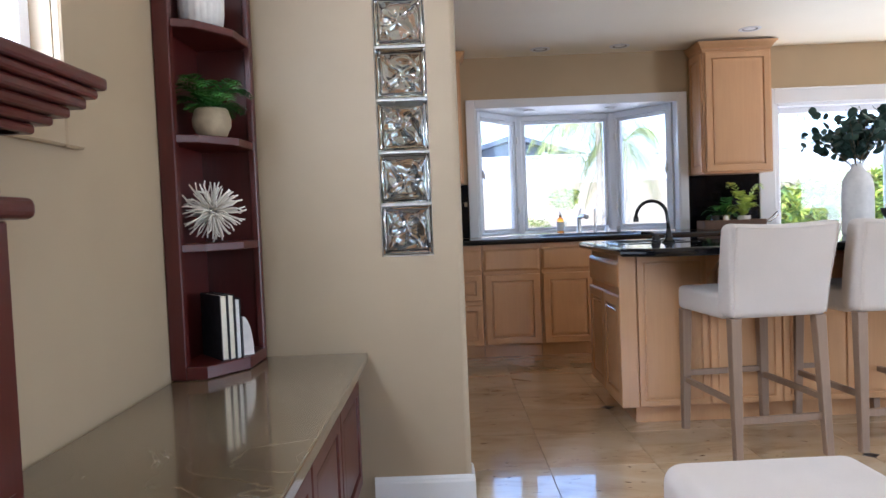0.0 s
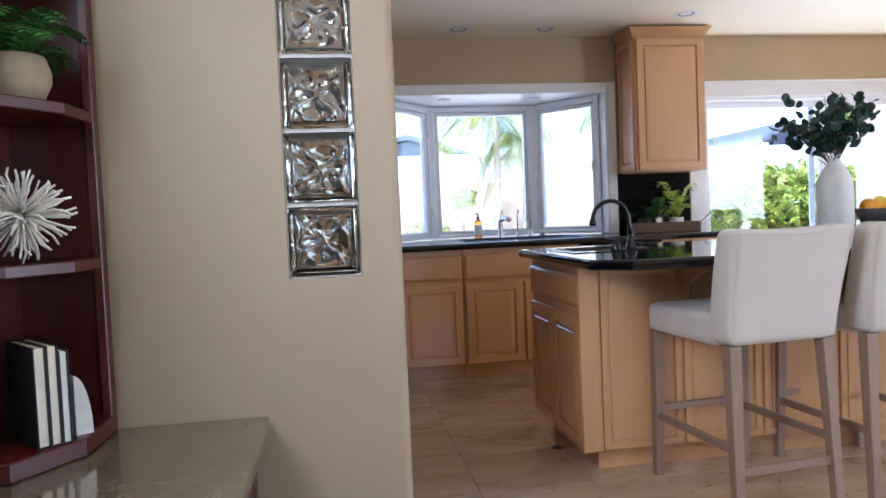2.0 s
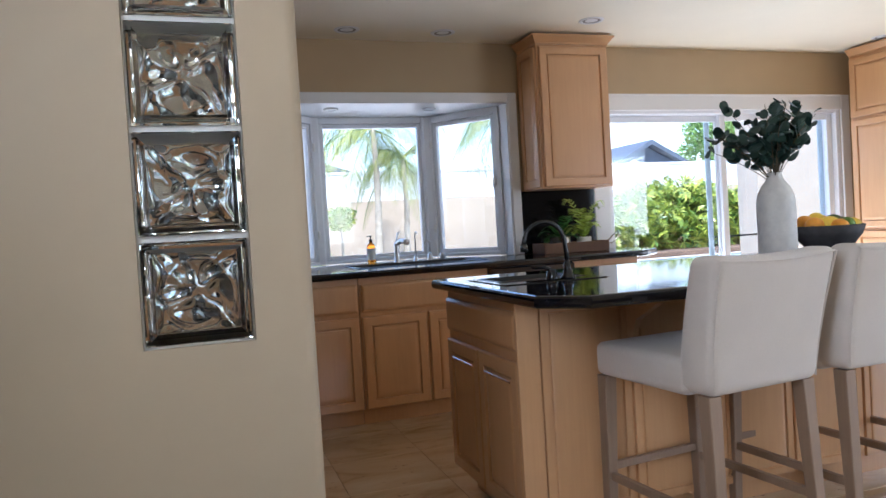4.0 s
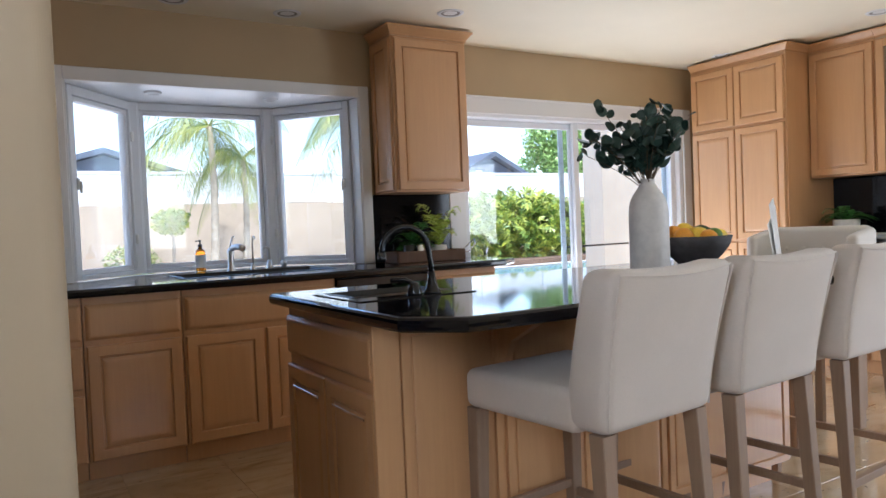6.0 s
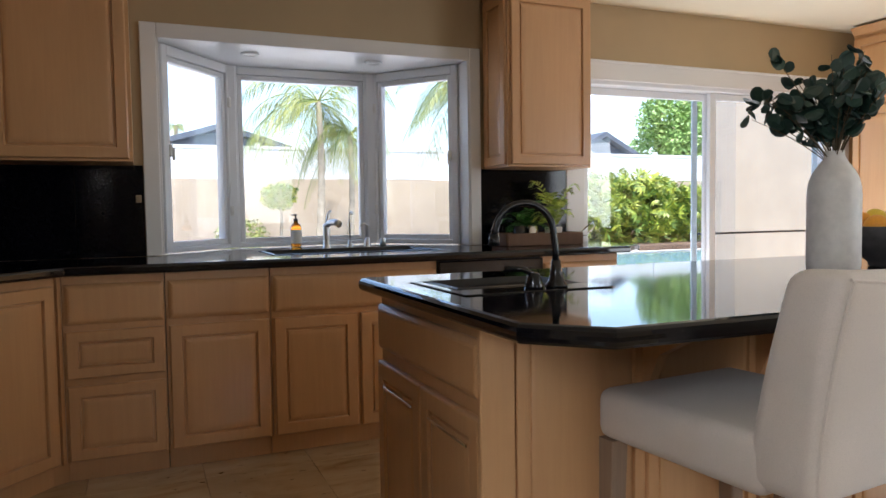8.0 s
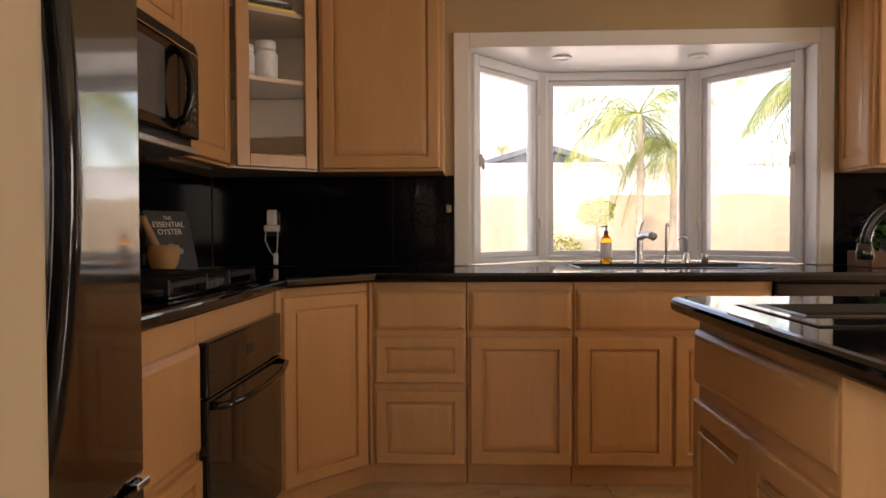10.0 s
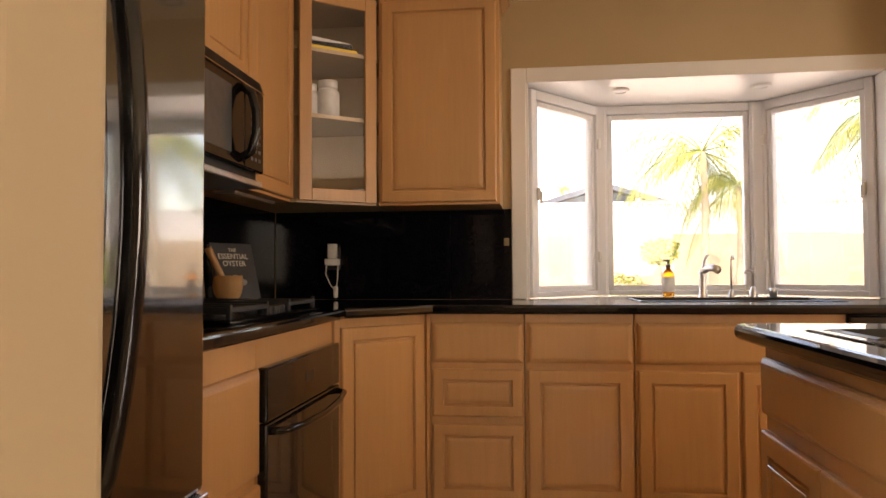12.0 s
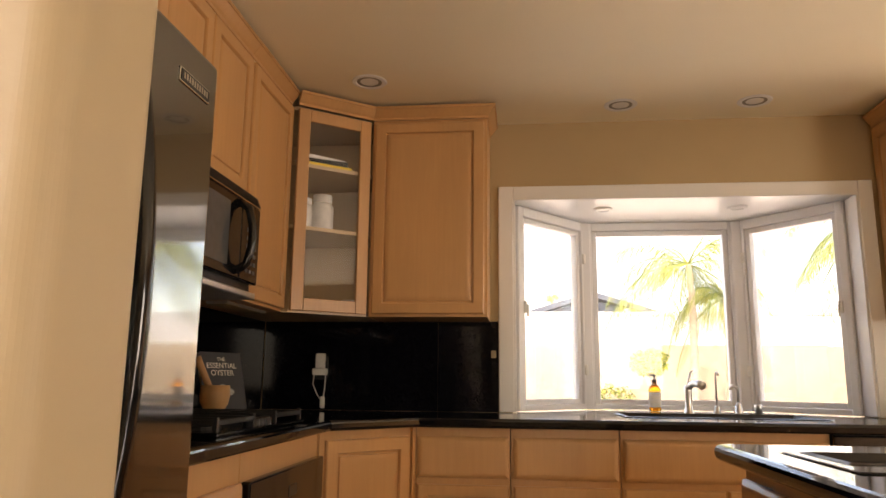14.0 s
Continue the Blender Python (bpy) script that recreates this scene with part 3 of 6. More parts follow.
i2 = Vector((-cd.y, cd.x)).normalized() * 0.07
part("toe_kick", prism([((ca + i2).x, (ca + i2).y), ((cb_ + i2).x, (cb_ + i2).y), (0.8155, FY + 0.081), (0.8155, 9.2), (0.2, 9.2), (0.2, 8.5605)], 0.001, TOE - 0.001), MAPLE, corner)


def west_unit(name, label, y0, y1, fronts, category="cabinet"):
    c = thing(name, label, category, (FX - 0.02, (y0 + y1) / 2, 0), 90, "west base cabinets")
    w = (y1 - y0) / 2
    part("body", box(-w + 0.001, 0.0015, TOE, w - 0.001, FX - 0.02 - XL - 0.004, CB - 0.001, 0.001), MAPLE, c)
    part("toe_kick", box(-w + 0.001, 0.06, 0.001, w - 0.001, 0.08, TOE - 0.001), MAPLE, c)
    for kind, a, b, z0, z1 in fronts:
        front(kind, b - a, z1 - z0, c, ((a + b) / 2 - (y0 + y1) / 2, -0.02, z0), name="drawer")
    return c


west_unit("base_cabinet", "honey maple drawer cabinet beside the fridge", 7.24, 7.798, [(DRAWER, 7.25, 7.79, 0.50, 0.79), (SMALL, 7.25, 7.79, ZD0, 0.475)])
ov = west_unit("oven_cabinet", "honey maple cabinet around a black built-in oven", 7.80, 8.559, [])
oven = thing("built_in_oven", "black built-in oven with a bar handle under the cooktop", "oven", (FX - 0.0215, 8.182, 0), 90)
part("door", box(-0.372, -0.03, 0.115, 0.372, 0.0, 0.634, 0.006, 2), DARKGLASS, oven)
part("control_panel", box(-0.372, -0.03, 0.638, 0.372, 0.0, 0.79, 0.006, 2), BLACKGLOSS, oven)
part("handle", tube([(-0.35, -0.03, 0.612), (-0.33, -0.06, 0.61), (-0.2, -0.078, 0.6), (0, -0.084, 0.596), (0.2, -0.078, 0.6), (0.33, -0.06, 0.61), (0.35, -0.03, 0.612)], 0.011), BLACKGLOSS, oven, "", smooth=True)
part("display", box(-0.03, -0.0315, 0.70, 0.05, -0.0301, 0.735), BLACKSAT, oven)

# worktop of both runs with the bay sill, cut for the sink
edge = [(XL + 0.003, 7.24), (0.55, 7.24), (0.55, 8.535), (0.835, 8.866), (3.62, 8.866), (3.80, 9.02), (3.80, YB - 0.004), (3.595, YB - 0.004),
        (BX1 - 0.003, YB - 0.004), (BX1 - 0.003, YB + 0.165), (BC1, BYC - 0.045), (BC0, BYC - 0.045), (BX0 + 0.003, YB + 0.165), (BX0 + 0.003, YB - 0.004), (XL + 0.003, YB - 0.004)]


def slab_with_hole(points, hole, z0, z1, bevel_edges=0.012):
    """A stone slab with one rectangular cut-out."""
    own = bmesh.new()
    out = [own.verts.new((x, y, z1)) for x, y in points]
    x0, y0, x1, y1 = hole
    inn_ = [own.verts.new((x, y, z1)) for x, y in ((x0, y0), (x1, y0), (x1, y1), (x0, y1))]
    es = [own.edges.new((c[i], c[(i + 1) % len(c)])) for c in (out, inn_) for i in range(len(c))]
    fill = bmesh.ops.triangle_fill(own, use_beauty=True, use_dissolve=False, edges=es)
    fs = [g for g in fill["geom"] if isinstance(g, bmesh.types.BMFace)]
    for f in fs:
        if f.normal.z < 0:
            f.normal_flip()
    ext = bmesh.ops.extrude_face_region(own, geom=fs)
    for v in [g for g in ext["geom"] if isinstance(g, bmesh.types.BMVert)]:
        v.co.z = z0
    bmesh.ops.recalc_face_normals(own, faces=own.faces[:])
    rim = [e for e in own.edges if len(e.link_faces) == 2 and abs(e.link_faces[0].normal.dot(e.link_faces[1].normal)) < 0.2 and abs(e.verts[0].co.z - e.verts[1].co.z) < 1e-5]
    bmesh.ops.bevel(own, geom=rim, offset=bevel_edges, segments=3, profile=0.5, affect="EDGES")
    return own


SINK = (1.72, 9.17, 2.60, 9.60)
top_ob = part("worktop", slab_with_hole(edge, SINK, CB, CT), GRANITE)
tagged(top_ob, "polished black granite worktop running into the bay", "worktop")


def basin(name, label, hole, depth, lip, material, rim_mat):
    x0, y0, x1, y1 = hole
    c = thing(name, label, "sink", ((x0 + x1) / 2, (y0 + y1) / 2, CT))
    own = bmesh.new()
    w, d = (x1 - x0) / 2 - 0.004, (y1 - y0) / 2 - 0.004

    def loop(i, z):
        return [own.verts.new(p) for p in ((-w + i, -d + i, z), (w - i, -d + i, z), (w - i, d - i, z), (-w + i, d - i, z))]
    ls = [loop(0, -0.038), loop(0, lip), loop(0.012, lip + 0.003), loop(0.02, -0.01), loop(0.035, -depth + 0.03), loop(0.06, -depth)]
    for a, b in zip(ls, ls[1:]):
        for k in range(4):
            own.faces.new((a[k], a[(k + 1) % 4], b[(k + 1) % 4], b[k]))
    own.faces.new(ls[-1])
    part("bowl", own, material, c)
    part("drain", lathe([(0.04, -depth + 0.001), (0.04, -depth + 0.004), (0.02, -depth + 0.003), (0.001, -depth + 0.003)], 20), rim_mat, c)
    return c


basin("kitchen_sink", "black composite kitchen sink set into the granite worktop", SINK, 0.2, 0.002, BLACKSAT, CHROME)

# black backsplash panels
for name, bb in (("backsplash", box(0.84, YB - 0.016, CT + 0.001, 1.146, YB - 0.002, 1.372, 0.001)), ("backsplash", box(XL + 0.02, YB - 0.0155, CT + 0.001, 0.8385, YB - 0.002, 1.372, 0.001)),
                 ("backsplash", box(XL + 0.002, 7.242, CT + 0.001, XL + 0.016, YB - 0.018, 1.372, 0.001)), ("backsplash", box(3.008, YB - 0.016, CT + 0.001, 3.598, YB - 0.002, 1.372, 0.001))):
    tagged(part(name, bb, TILEBLACK), "polished black granite backsplash panel", "backsplash", "", "structure")


def crown(points, z0, parent):
    """A stepped cornice along the fronts, through plan points, leaning outwards to the right of the way."""
    prof = [(0, 0), (0.006, 0), (0.006, 0.012), (0.014, 0.02), (0.03, 0.042), (0.036, 0.05), (0.042, 0.05), (0.042, 0.062), (0, 0.062)]
    own = bmesh.new()
    pts = [Vector((x, y, 0)) for x, y in points]
    rows = []
    for i, p in enumerate(pts):
        ds = [(pts[j + 1] - pts[j]).normalized() for j in (i - 1, i) if 0 <= j < len(pts) - 1]
        ns = [Vector((d.y, -d.x, 0)) for d in ds]
        nn = sum(ns, Vector()) / len(ns)
        nn = nn / max(nn.length_squared, 0.2)
        rows.append([own.verts.new(p + nn * o + Vector((0, 0, z0 + h))) for o, h in prof])
    n = len(prof)
    for a, b in zip(rows, rows[1:]):
        for k in range(n):
            own.faces.new((a[k], b[k], b[(k + 1) % n], a[(k + 1) % n]))
    own.faces.new(rows[0])
    own.faces.new(rows[-1][::-1])
    bmesh.ops.recalc_face_normals(own, faces=own.faces[:])
    return part("crown_moulding", own, MAPLE, parent)


UY, UZ0, UZ1, UD = 9.17, 1.37, 2.352, 0.31
UXW = 0.21                                   # face of the west uppers


def upper(label, x0, x1, y1, doors, sides="", at=None):
    """A wall cabinet facing south with its door fronts at UY."""
    c = thing("wall_cabinet", label, "cabinet", ((x0 + x1) / 2, UY + 0.02, UZ0), group="wall cabinets")
    w = (x1 - x0) / 2
    part("body", box(-w, 0.0015, 0, w, YB - UY - 0.024, UZ1 - UZ0, 0.0015), MAPLE, c)
    for a, b in doors:
        front(DOOR, b - a, UZ1 - UZ0 - 0.03, c, ((a + b) / 2 - (x0 + x1) / 2, -0.02, 0.012))
    return c


c = upper("honey maple wall cabinet beside the bay window", 0.535, 1.105, YB, [(0.55, 1.09)])
crown([(-0.285, -0.0), (0.285, -0.0), (0.285, 0.3)], UZ1 - UZ0, c)
c = upper("honey maple wall cabinet between bay window and patio door", 3.035, 3.585, YB, [(3.05, 3.57)])
crown([(-0.275, 0.3), (-0.275, 0.0), (0.275, 0.0), (0.275, 0.3)], UZ1 - UZ0, c)
side = front(DOOR, 0.27, UZ1 - UZ0 - 0.03, c, (-0.288, 0.155, 0.012), -90, name="side_panel")

# glazed cabinet across the corner
ga, gb_ = Vector((UXW + 0.015, 8.945)), Vector((0.533, UY + 0.015))
gd = gb_ - ga
gang, gm = math.degrees(math.atan2(gd.y, gd.x)), (ga + gb_) / 2
gc = thing("glazed_corner_cabinet", "honey maple corner wall cabinet with a glass door", "cabinet")
own = bmesh.new()
gn = Vector((-gd.y, gd.x)).normalized()
poly = [(ga + gn * 0.02), (gb_ + gn * 0.02), Vector((0.533, YB - 0.004)), Vector((XL + 0.004, YB - 0.004)), Vector((XL + 0.004, 8.945))]
poly = [(p.x, p.y) for p in poly]
shell = prism(poly, UZ0, UZ0 + 0.02)
prism(poly, UZ1 - 0.02, UZ1, bm=shell)
box(XL + 0.004, 8.945, UZ0 + 0.02, XL + 0.014, YB - 0.004, UZ1 - 0.02, bm=shell)
box(XL + 0.014, YB - 0.014, UZ0 + 0.02, 0.533, YB - 0.004, UZ1 - 0.02, bm=shell)
part("body", shell, MAPLE_IN, gc)
gw, gh = gd.length - 0.012, UZ1 - UZ0 - 0.02
door = box(-gw / 2, 0, 0, -gw / 2 + 0.058, 0.02, gh, 0.003)
box(gw / 2 - 0.058, 0, 0, gw / 2, 0.02, gh, 0.003, bm=door)
box(-gw / 2 + 0.0582, 0.0003, gh - 0.058, gw / 2 - 0.0582, 0.02, gh, 0.003, bm=door)
box(-gw / 2 + 0.0582, 0.0003, 0, gw / 2 - 0.0582, 0.02, 0.058, 0.003, bm=door)
dob = part("door", door, MAPLE, gc, "", pose(gm.x, gm.y, UZ0 + 0.01, 0, 0, gang))
gp = part("pane", box(-gw / 2 + 0.055, 0.012, 0.055, gw / 2 - 0.055, 0.016, gh - 0.055), GLASS, dob, "clear glass pane")
gp.visible_shadow = False
for z in (1.762, 2.065):
    part("shelf", prism([(ga + gn * 0.03).to_tuple(), (gb_ + gn * 0.03).to_tuple(), (0.53, YB - 0.016), (XL + 0.016, YB - 0.016), (XL + 0.016, 8.95)], z, z + 0.018), MAPLE_IN, gc)
crown([(ga.x, ga.y), (gb_.x, gb_.y)], UZ1, gc)


def west_upper(label, y0, y1, z0, doors, deep=None, group="wall cabinets"):
    fx = deep or UXW
    c = thing("wall_cabinet", label, "cabinet", (fx - 0.02, (y0 + y1) / 2, z0), 90, group)
    w = (y1 - y0) / 2
    part("body", box(-w, 0.0015, 0, w, fx - 0.02 - XL - 0.004, UZ1 - z0, 0.0015), MAPLE, c)
    for a, b in doors:
        front(DOOR, b - a, UZ1 - z0 - 0.03, c, ((a + b) / 2 - (y0 + y1) / 2, -0.02, 0.012))
    crown([(-w, 0), (w, 0)], UZ1 - z0, c)
    return c


west_upper("narrow honey maple wall cabinet beside the microwave", 8.43, 8.943, UZ0, [(8.442, 8.93)])
west_upper("honey maple wall cabinet above the microwave", 7.66, 8.428, 1.762, [(7.67, 8.04), (8.046, 8.418)])
west_upper("honey maple wall cabinet between fridge and microwave", 7.238, 7.658, UZ0, [(7.248, 7.648)])
fc = west_upper("honey maple cabinet above the black refrigerator", 6.30, 7.236, 1.80, [(6.31, 6.735), (6.741, 7.226)], 0.44)
part("handle", box(0.37, -0.045, 0.03, 0.38, -0.02, 0.12, 0.004), SILVER, fc, "metal bar pull")

# ---- island ----
IX0, IX1, IY0, IY1 = 1.80, 3.73, 7.015, 7.765
island = thing("kitchen_island", "honey maple kitchen island cabinet with drawer and doors", "kitchen island", (IX0 + 0.02, IY0, 0))
W, D = IX1 - IX0 - 0.02, IY1 - IY0
part("body", box(0.0015, 0.012, TOE, W, D, CB - 0.001, 0.001), MAPLE, island)
part("toe_kick", box(0.07, 0.07, 0.001, W - 0.05, D - 0.05, TOE - 0.001), MAPLE, island)
part("corner_post", box(-0.0185, -0.006, TOE, 0.068, 0.0115, CB - 0.0015, 0.003), MAPLE, island)
front(DRAWER, D - 0.02, 0.138, island, (-0.02, D / 2 - 0.002, 0.70), -90, name="drawer")
half = (D - 0.024) / 2
for k in (0, 1):
    dd = front(DOOR, half, 0.556, island, (-0.02, 0.006 + half / 2 + k * (half + 0.004), ZD0), -90)
    # Silver strip painted in for the bright reflection on the raised panel's top edge.
    part("finger_pull", box(-half / 2 + 0.06, -0.003, 0.478, half / 2 - 0.06, 0.0008, 0.486, 0.001), SILVER, dd, "silver strip drawing the glint on the panel edge")
pw = 0.352
for k in range(5):
    x = 0.075 + k * 0.364
    if x + pw < W + 0.02:
        part("panel", ring_panel(pw, CB - 0.02 - TOE, 0.012, [(0, 0.003), (0.002, 0), (0.028, 0), (0.031, 0.008), (0.038, 0.008), (0.040, 0.003), (0.048, 0.002)]), MAPLE, island, "", pose(x + pw / 2, 0.0, TOE + 0.002))
for k in range(1, 5):
    x = 0.069 + k * 0.364
    own = bmesh.new()
    vs = [(0.0, 0, 0.66), (0.0, 0, 0.876), (0.0, -0.20, 0.876), (0.0, -0.195, 0.85), (0.0, -0.06, 0.78), (0.0, -0.02, 0.70)]
    a = [own.verts.new((x - 0.012, v[1], v[2])) for v in vs]
    b = [own.verts.new((x + 0.012, v[1], v[2])) for v in vs]
    own.faces.new(a)
    own.faces.new(b[::-1])
    for i in range(6):
        own.faces.new((a[i], b[i], b[(i + 1) % 6], a[(i + 1) % 6]))
    bmesh.ops.recalc_face_normals(own, faces=own.faces[:])
    part("bracket", own, MAPLE, island)
ISINK = (1.845, 7.17, 2.255, 7.535)
it = [(1.748, 6.745), (1.872, 6.615), (3.95, 6.615), (3.95, 7.79), (1.772, 7.79), (1.748, 7.765)]
tagged(part("island_worktop", slab_with_hole(it, ISINK, CB, CT, 0.016), GRANITE), "polished black granite island worktop with clipped corner", "worktop")
isk = basin("island_sink", "small black composite prep sink in the island worktop", (1.862, 7.275, 2.238, 7.52), 0.17, 0.004, BLACKSAT, BLACKGLOSS)
for x0, y0, x1, y1 in ((1.838, 7.163, 2.262, 7.276), (1.838, 7.519, 2.262, 7.542), (1.838, 7.2765, 1.864, 7.5185), (2.236, 7.2765, 2.262, 7.5185)):
    part("rim", box(x0 - 2.05, y0 - 7.3975, -0.03, x1 - 2.05, y1 - 7.3975, 0.0035, 0.002), BLACKGLOSS, isk)


def arc(cx, cz, r, a0, a1, n=10):
    return [(cx + r * math.cos(radians(a0 + (a1 - a0) * i / n)), 0, cz + r * math.sin(radians(a0 + (a1 - a0) * i / n))) for i in range(n + 1)]


fa = thing("island_faucet", "black gooseneck faucet with lever on the island", "faucet", (2.122, 7.215, CT + 0.004), 168)
part("base", lathe([(0.03, 0), (0.03, 0.005), (0.021, 0.016), (0.015, 0.04), (0.0115, 0.07)], 20), FAUCETBLACK, fa, smooth=True)
part("spout", tube([(0, 0, 0.05), (0.002, 0, 0.10), (0.005, 0, 0.125)] + arc(0.085, 0.14, 0.078, 175, 20, 12) + [(0.163, 0, 0.15), (0.165, 0, 0.13)], 0.0092, 12), FAUCETBLACK, fa, smooth=True)
part("nozzle", lathe([(0.014, 0), (0.015, 0.012), (0.012, 0.03)], 16, at=(0.165, 0, 0.11)), FAUCETBLACK, fa, smooth=True)
lv = thing("lever_handle", "black lever handle beside the island faucet", "faucet handle", (2.05, 7.205, CT + 0.004), 150)
part("base", lathe([(0.024, 0), (0.024, 0.006), (0.018, 0.03), (0.012, 0.04)], 18), FAUCETBLACK, lv, smooth=True)
part("lever", tube([(0, 0, 0.035), (0.03, 0, 0.05), (0.075, 0, 0.05)], 0.008, 10), FAUCETBLACK, lv, smooth=True)

# ---- bar stools ----


def cushion(x0, y0, z0, x1, y1, z1, r, sub=3):
    own = box(x0, y0, z0, x1, y1, z1, r, 4)
    return own


def stool_at(m):
    s = tagged(new("bar_stool"), "white linen bar stool with weathered oak legs", "bar stool", "stools along the island")
    own = box(-0.225, -0.17, 0.60, 0.225, 0.275, 0.715, 0.028, 4)
    for v in own.verts:
        if v.co.z > 0.69:
            v.co.z += 0.012 * (1 - (v.co.x / 0.225) ** 2) * (1 - ((v.co.y - 0.05) / 0.24) ** 2)
    part("seat", own, LINEN, s, smooth=True)
    b = box(-0.22, -0.265, 0.612, 0.22, -0.122, 1.012, 0.03, 4)
    bmesh.ops.subdivide_edges(b, edges=[e for e in b.edges if abs(e.verts[0].co.z - e.verts[1].co.z) > 0.2], cuts=6)
    bmesh.ops.subdivide_edges(b, edges=[e for e in b.edges if abs(e.verts[0].co.x - e.verts[1].co.x) > 0.2], cuts=6)
    for v in b.verts:
        h = max(0.0, (v.co.z - 0.612) / 0.40)
        v.co.x *= 1.0 + 0.115 * h
        v.co.y -= (0.085 if v.co.y < -0.2 else 0.115) * h ** 1.4
        v.co.y += 0.018 * (v.co.x / 0.245) ** 2 * h
        v.co.z += 0.012 * h * (v.co.x / 0.245) ** 2
    bk = part("backrest", b, LINEN, s, smooth=True)
    pipe = bmesh.new()
    for sx in (-1, 1):
        pts = [(sx * (0.207) * (1 + 0.115 * h), -0.2605 - 0.085 * h ** 1.4 + 0.014 * h, 0.625 + 0.382 * h) for h in [i / 8 for i in range(9)]]
        tube(pts, 0.0034, 6, pipe)
    pts = [(x * 0.23, -0.2585 - 0.085 + 0.018 * x * x - 0.0, 0.996 + 0.012 * x * x) for x in [i / 6 - 1 for i in range(13)]]
    tube(pts, 0.0034, 6, pipe)
    part("piping", pipe, LINEN, bk, "stitched linen seam")

    def leg(x0, y0, x1, y1, z1):
        own = bmesh.new()
        a, c = 0.017, 0.024
        lo = [own.verts.new((x0 + i * a, y0 + j * a, 0.0)) for i, j in ((-1, -1), (1, -1), (1, 1), (-1, 1))]
        hi = [own.verts.new((x1 + i * c, y1 + j * c, z1)) for i, j in ((-1, -1), (1, -1), (1, 1), (-1, 1))]
        own.faces.new(lo[::-1])
        own.faces.new(hi)
        for k in range(4):
            own.faces.new((lo[k], lo[(k + 1) % 4], hi[(k + 1) % 4], hi[k]))
        bmesh.ops.bevel(own, geom=[e for e in own.edges if abs(e.verts[0].co.z - e.verts[1].co.z) > 0.1], offset=0.003, segments=1, affect="EDGES")
        part("leg", own, WEATHER, s)
    for sx in (-1, 1):
        leg(sx * 0.207, 0.250, sx * 0.197, 0.245, 0.60)
        leg(sx * 0.207, -0.262, sx * 0.192, -0.225, 0.612)
        part("stretcher", box(sx * 0.203 - 0.010, -0.238, 0.235, sx * 0.203 + 0.010, 0.232, 0.262, 0.002), WEATHER, s)
    part("stretcher", box(-0.19, -0.258, 0.155, 0.19, -0.236, 0.185, 0.002), WEATHER, s)
    part("stretcher", box(-0.19, 0.236, 0.265, 0.19, 0.256, 0.292, 0.002), WEATHER, s)
    s.matrix_basis = m
    return s


st = stool_at(pose(2.335, 6.735, 0, 0, 0, 6))
copy_thing(st, pose(2.915, 6.79, 0, 0, 0, 4.5))
copy_thing(st, pose(3.60, 6.87, 0, 0, 0, 4.5))

# ---- on the island ----


def eucalyptus(parent, count, seed):
    rnd = random.Random(seed)
    own = bmesh.new()
    own.faces.new([own.verts.new((1.06 * math.cos(q * math.pi / 6), 0.92 * math.sin(q * math.pi / 6), 0.12 * math.cos(q * math.pi / 3))) for q in range(12)])
    me = bpy.data.meshes.new("eucalyptus_leaf")
    own.to_mesh(me)
    own.free()
    finish(me, EUCA)
    for k in range(count):
        a, lean = rnd.uniform(0, 2 * math.pi), rnd.uniform(0.05, 0.27)
        hgt = rnd.uniform(0.13, 0.31) if lean < 0.2 else rnd.uniform(0.10, 0.26)
        pts = [Vector((lean * math.cos(a) * t ** 1.2, lean * math.sin(a) * t ** 1.2, hgt * (1.25 * t - 0.3 * t * t))) for t in [i / 7 for i in range(8)]]
        part("stem", tube([(p.x, p.y, p.z - 0.06 * (1 - i / 7)) for i, p in enumerate(pts)], 0.0022, 5, None, 0.5), STEM, parent, "thin brown stem")
        for i in range(2, 8):
            for sgn in (0, 1):
                if rnd.random() < 0.88:
                    r = rnd.uniform(0.020, 0.035) * (1.05 - 0.04 * i)
                    ang = rnd.uniform(0, 2 * math.pi)
                    c = pts[i] + Vector((math.cos(ang), math.sin(ang), rnd.uniform(-0.4, 0.6))) * (r + 0.006)
                    m = Matrix.Translation(c) @ Euler((rnd.uniform(-1.3, 1.3), rnd.uniform(-1.3, 1.3), ang)).to_matrix().to_4x4() @ Matrix.Diagonal((r, r, r, 1))
                    shared("leaf", me, parent, m)


vase = thing("vase", "tall matte white ceramic bottle vase on the island", "vase", (3.115, 7.20, CT + 0.001))
part("body", lathe([(0.070, 0), (0.075, 0.004), (0.077, 0.02), (0.077, 0.235), (0.075, 0.262), (0.069, 0.288), (0.056, 0.314), (0.041, 0.334), (0.031, 0.35), (0.027, 0.362), (0.029, 0.372), (0.025, 0.372), (0.022, 0.36), (0.020, 0.28)], 40), CERAMIC, vase, smooth=True)
eu = thing("eucalyptus_branches", "bunch of dark green eucalyptus branches in the vase", "branches", (3.115, 7.20, CT + 0.372))
eucalyptus(eu, 28, 5)

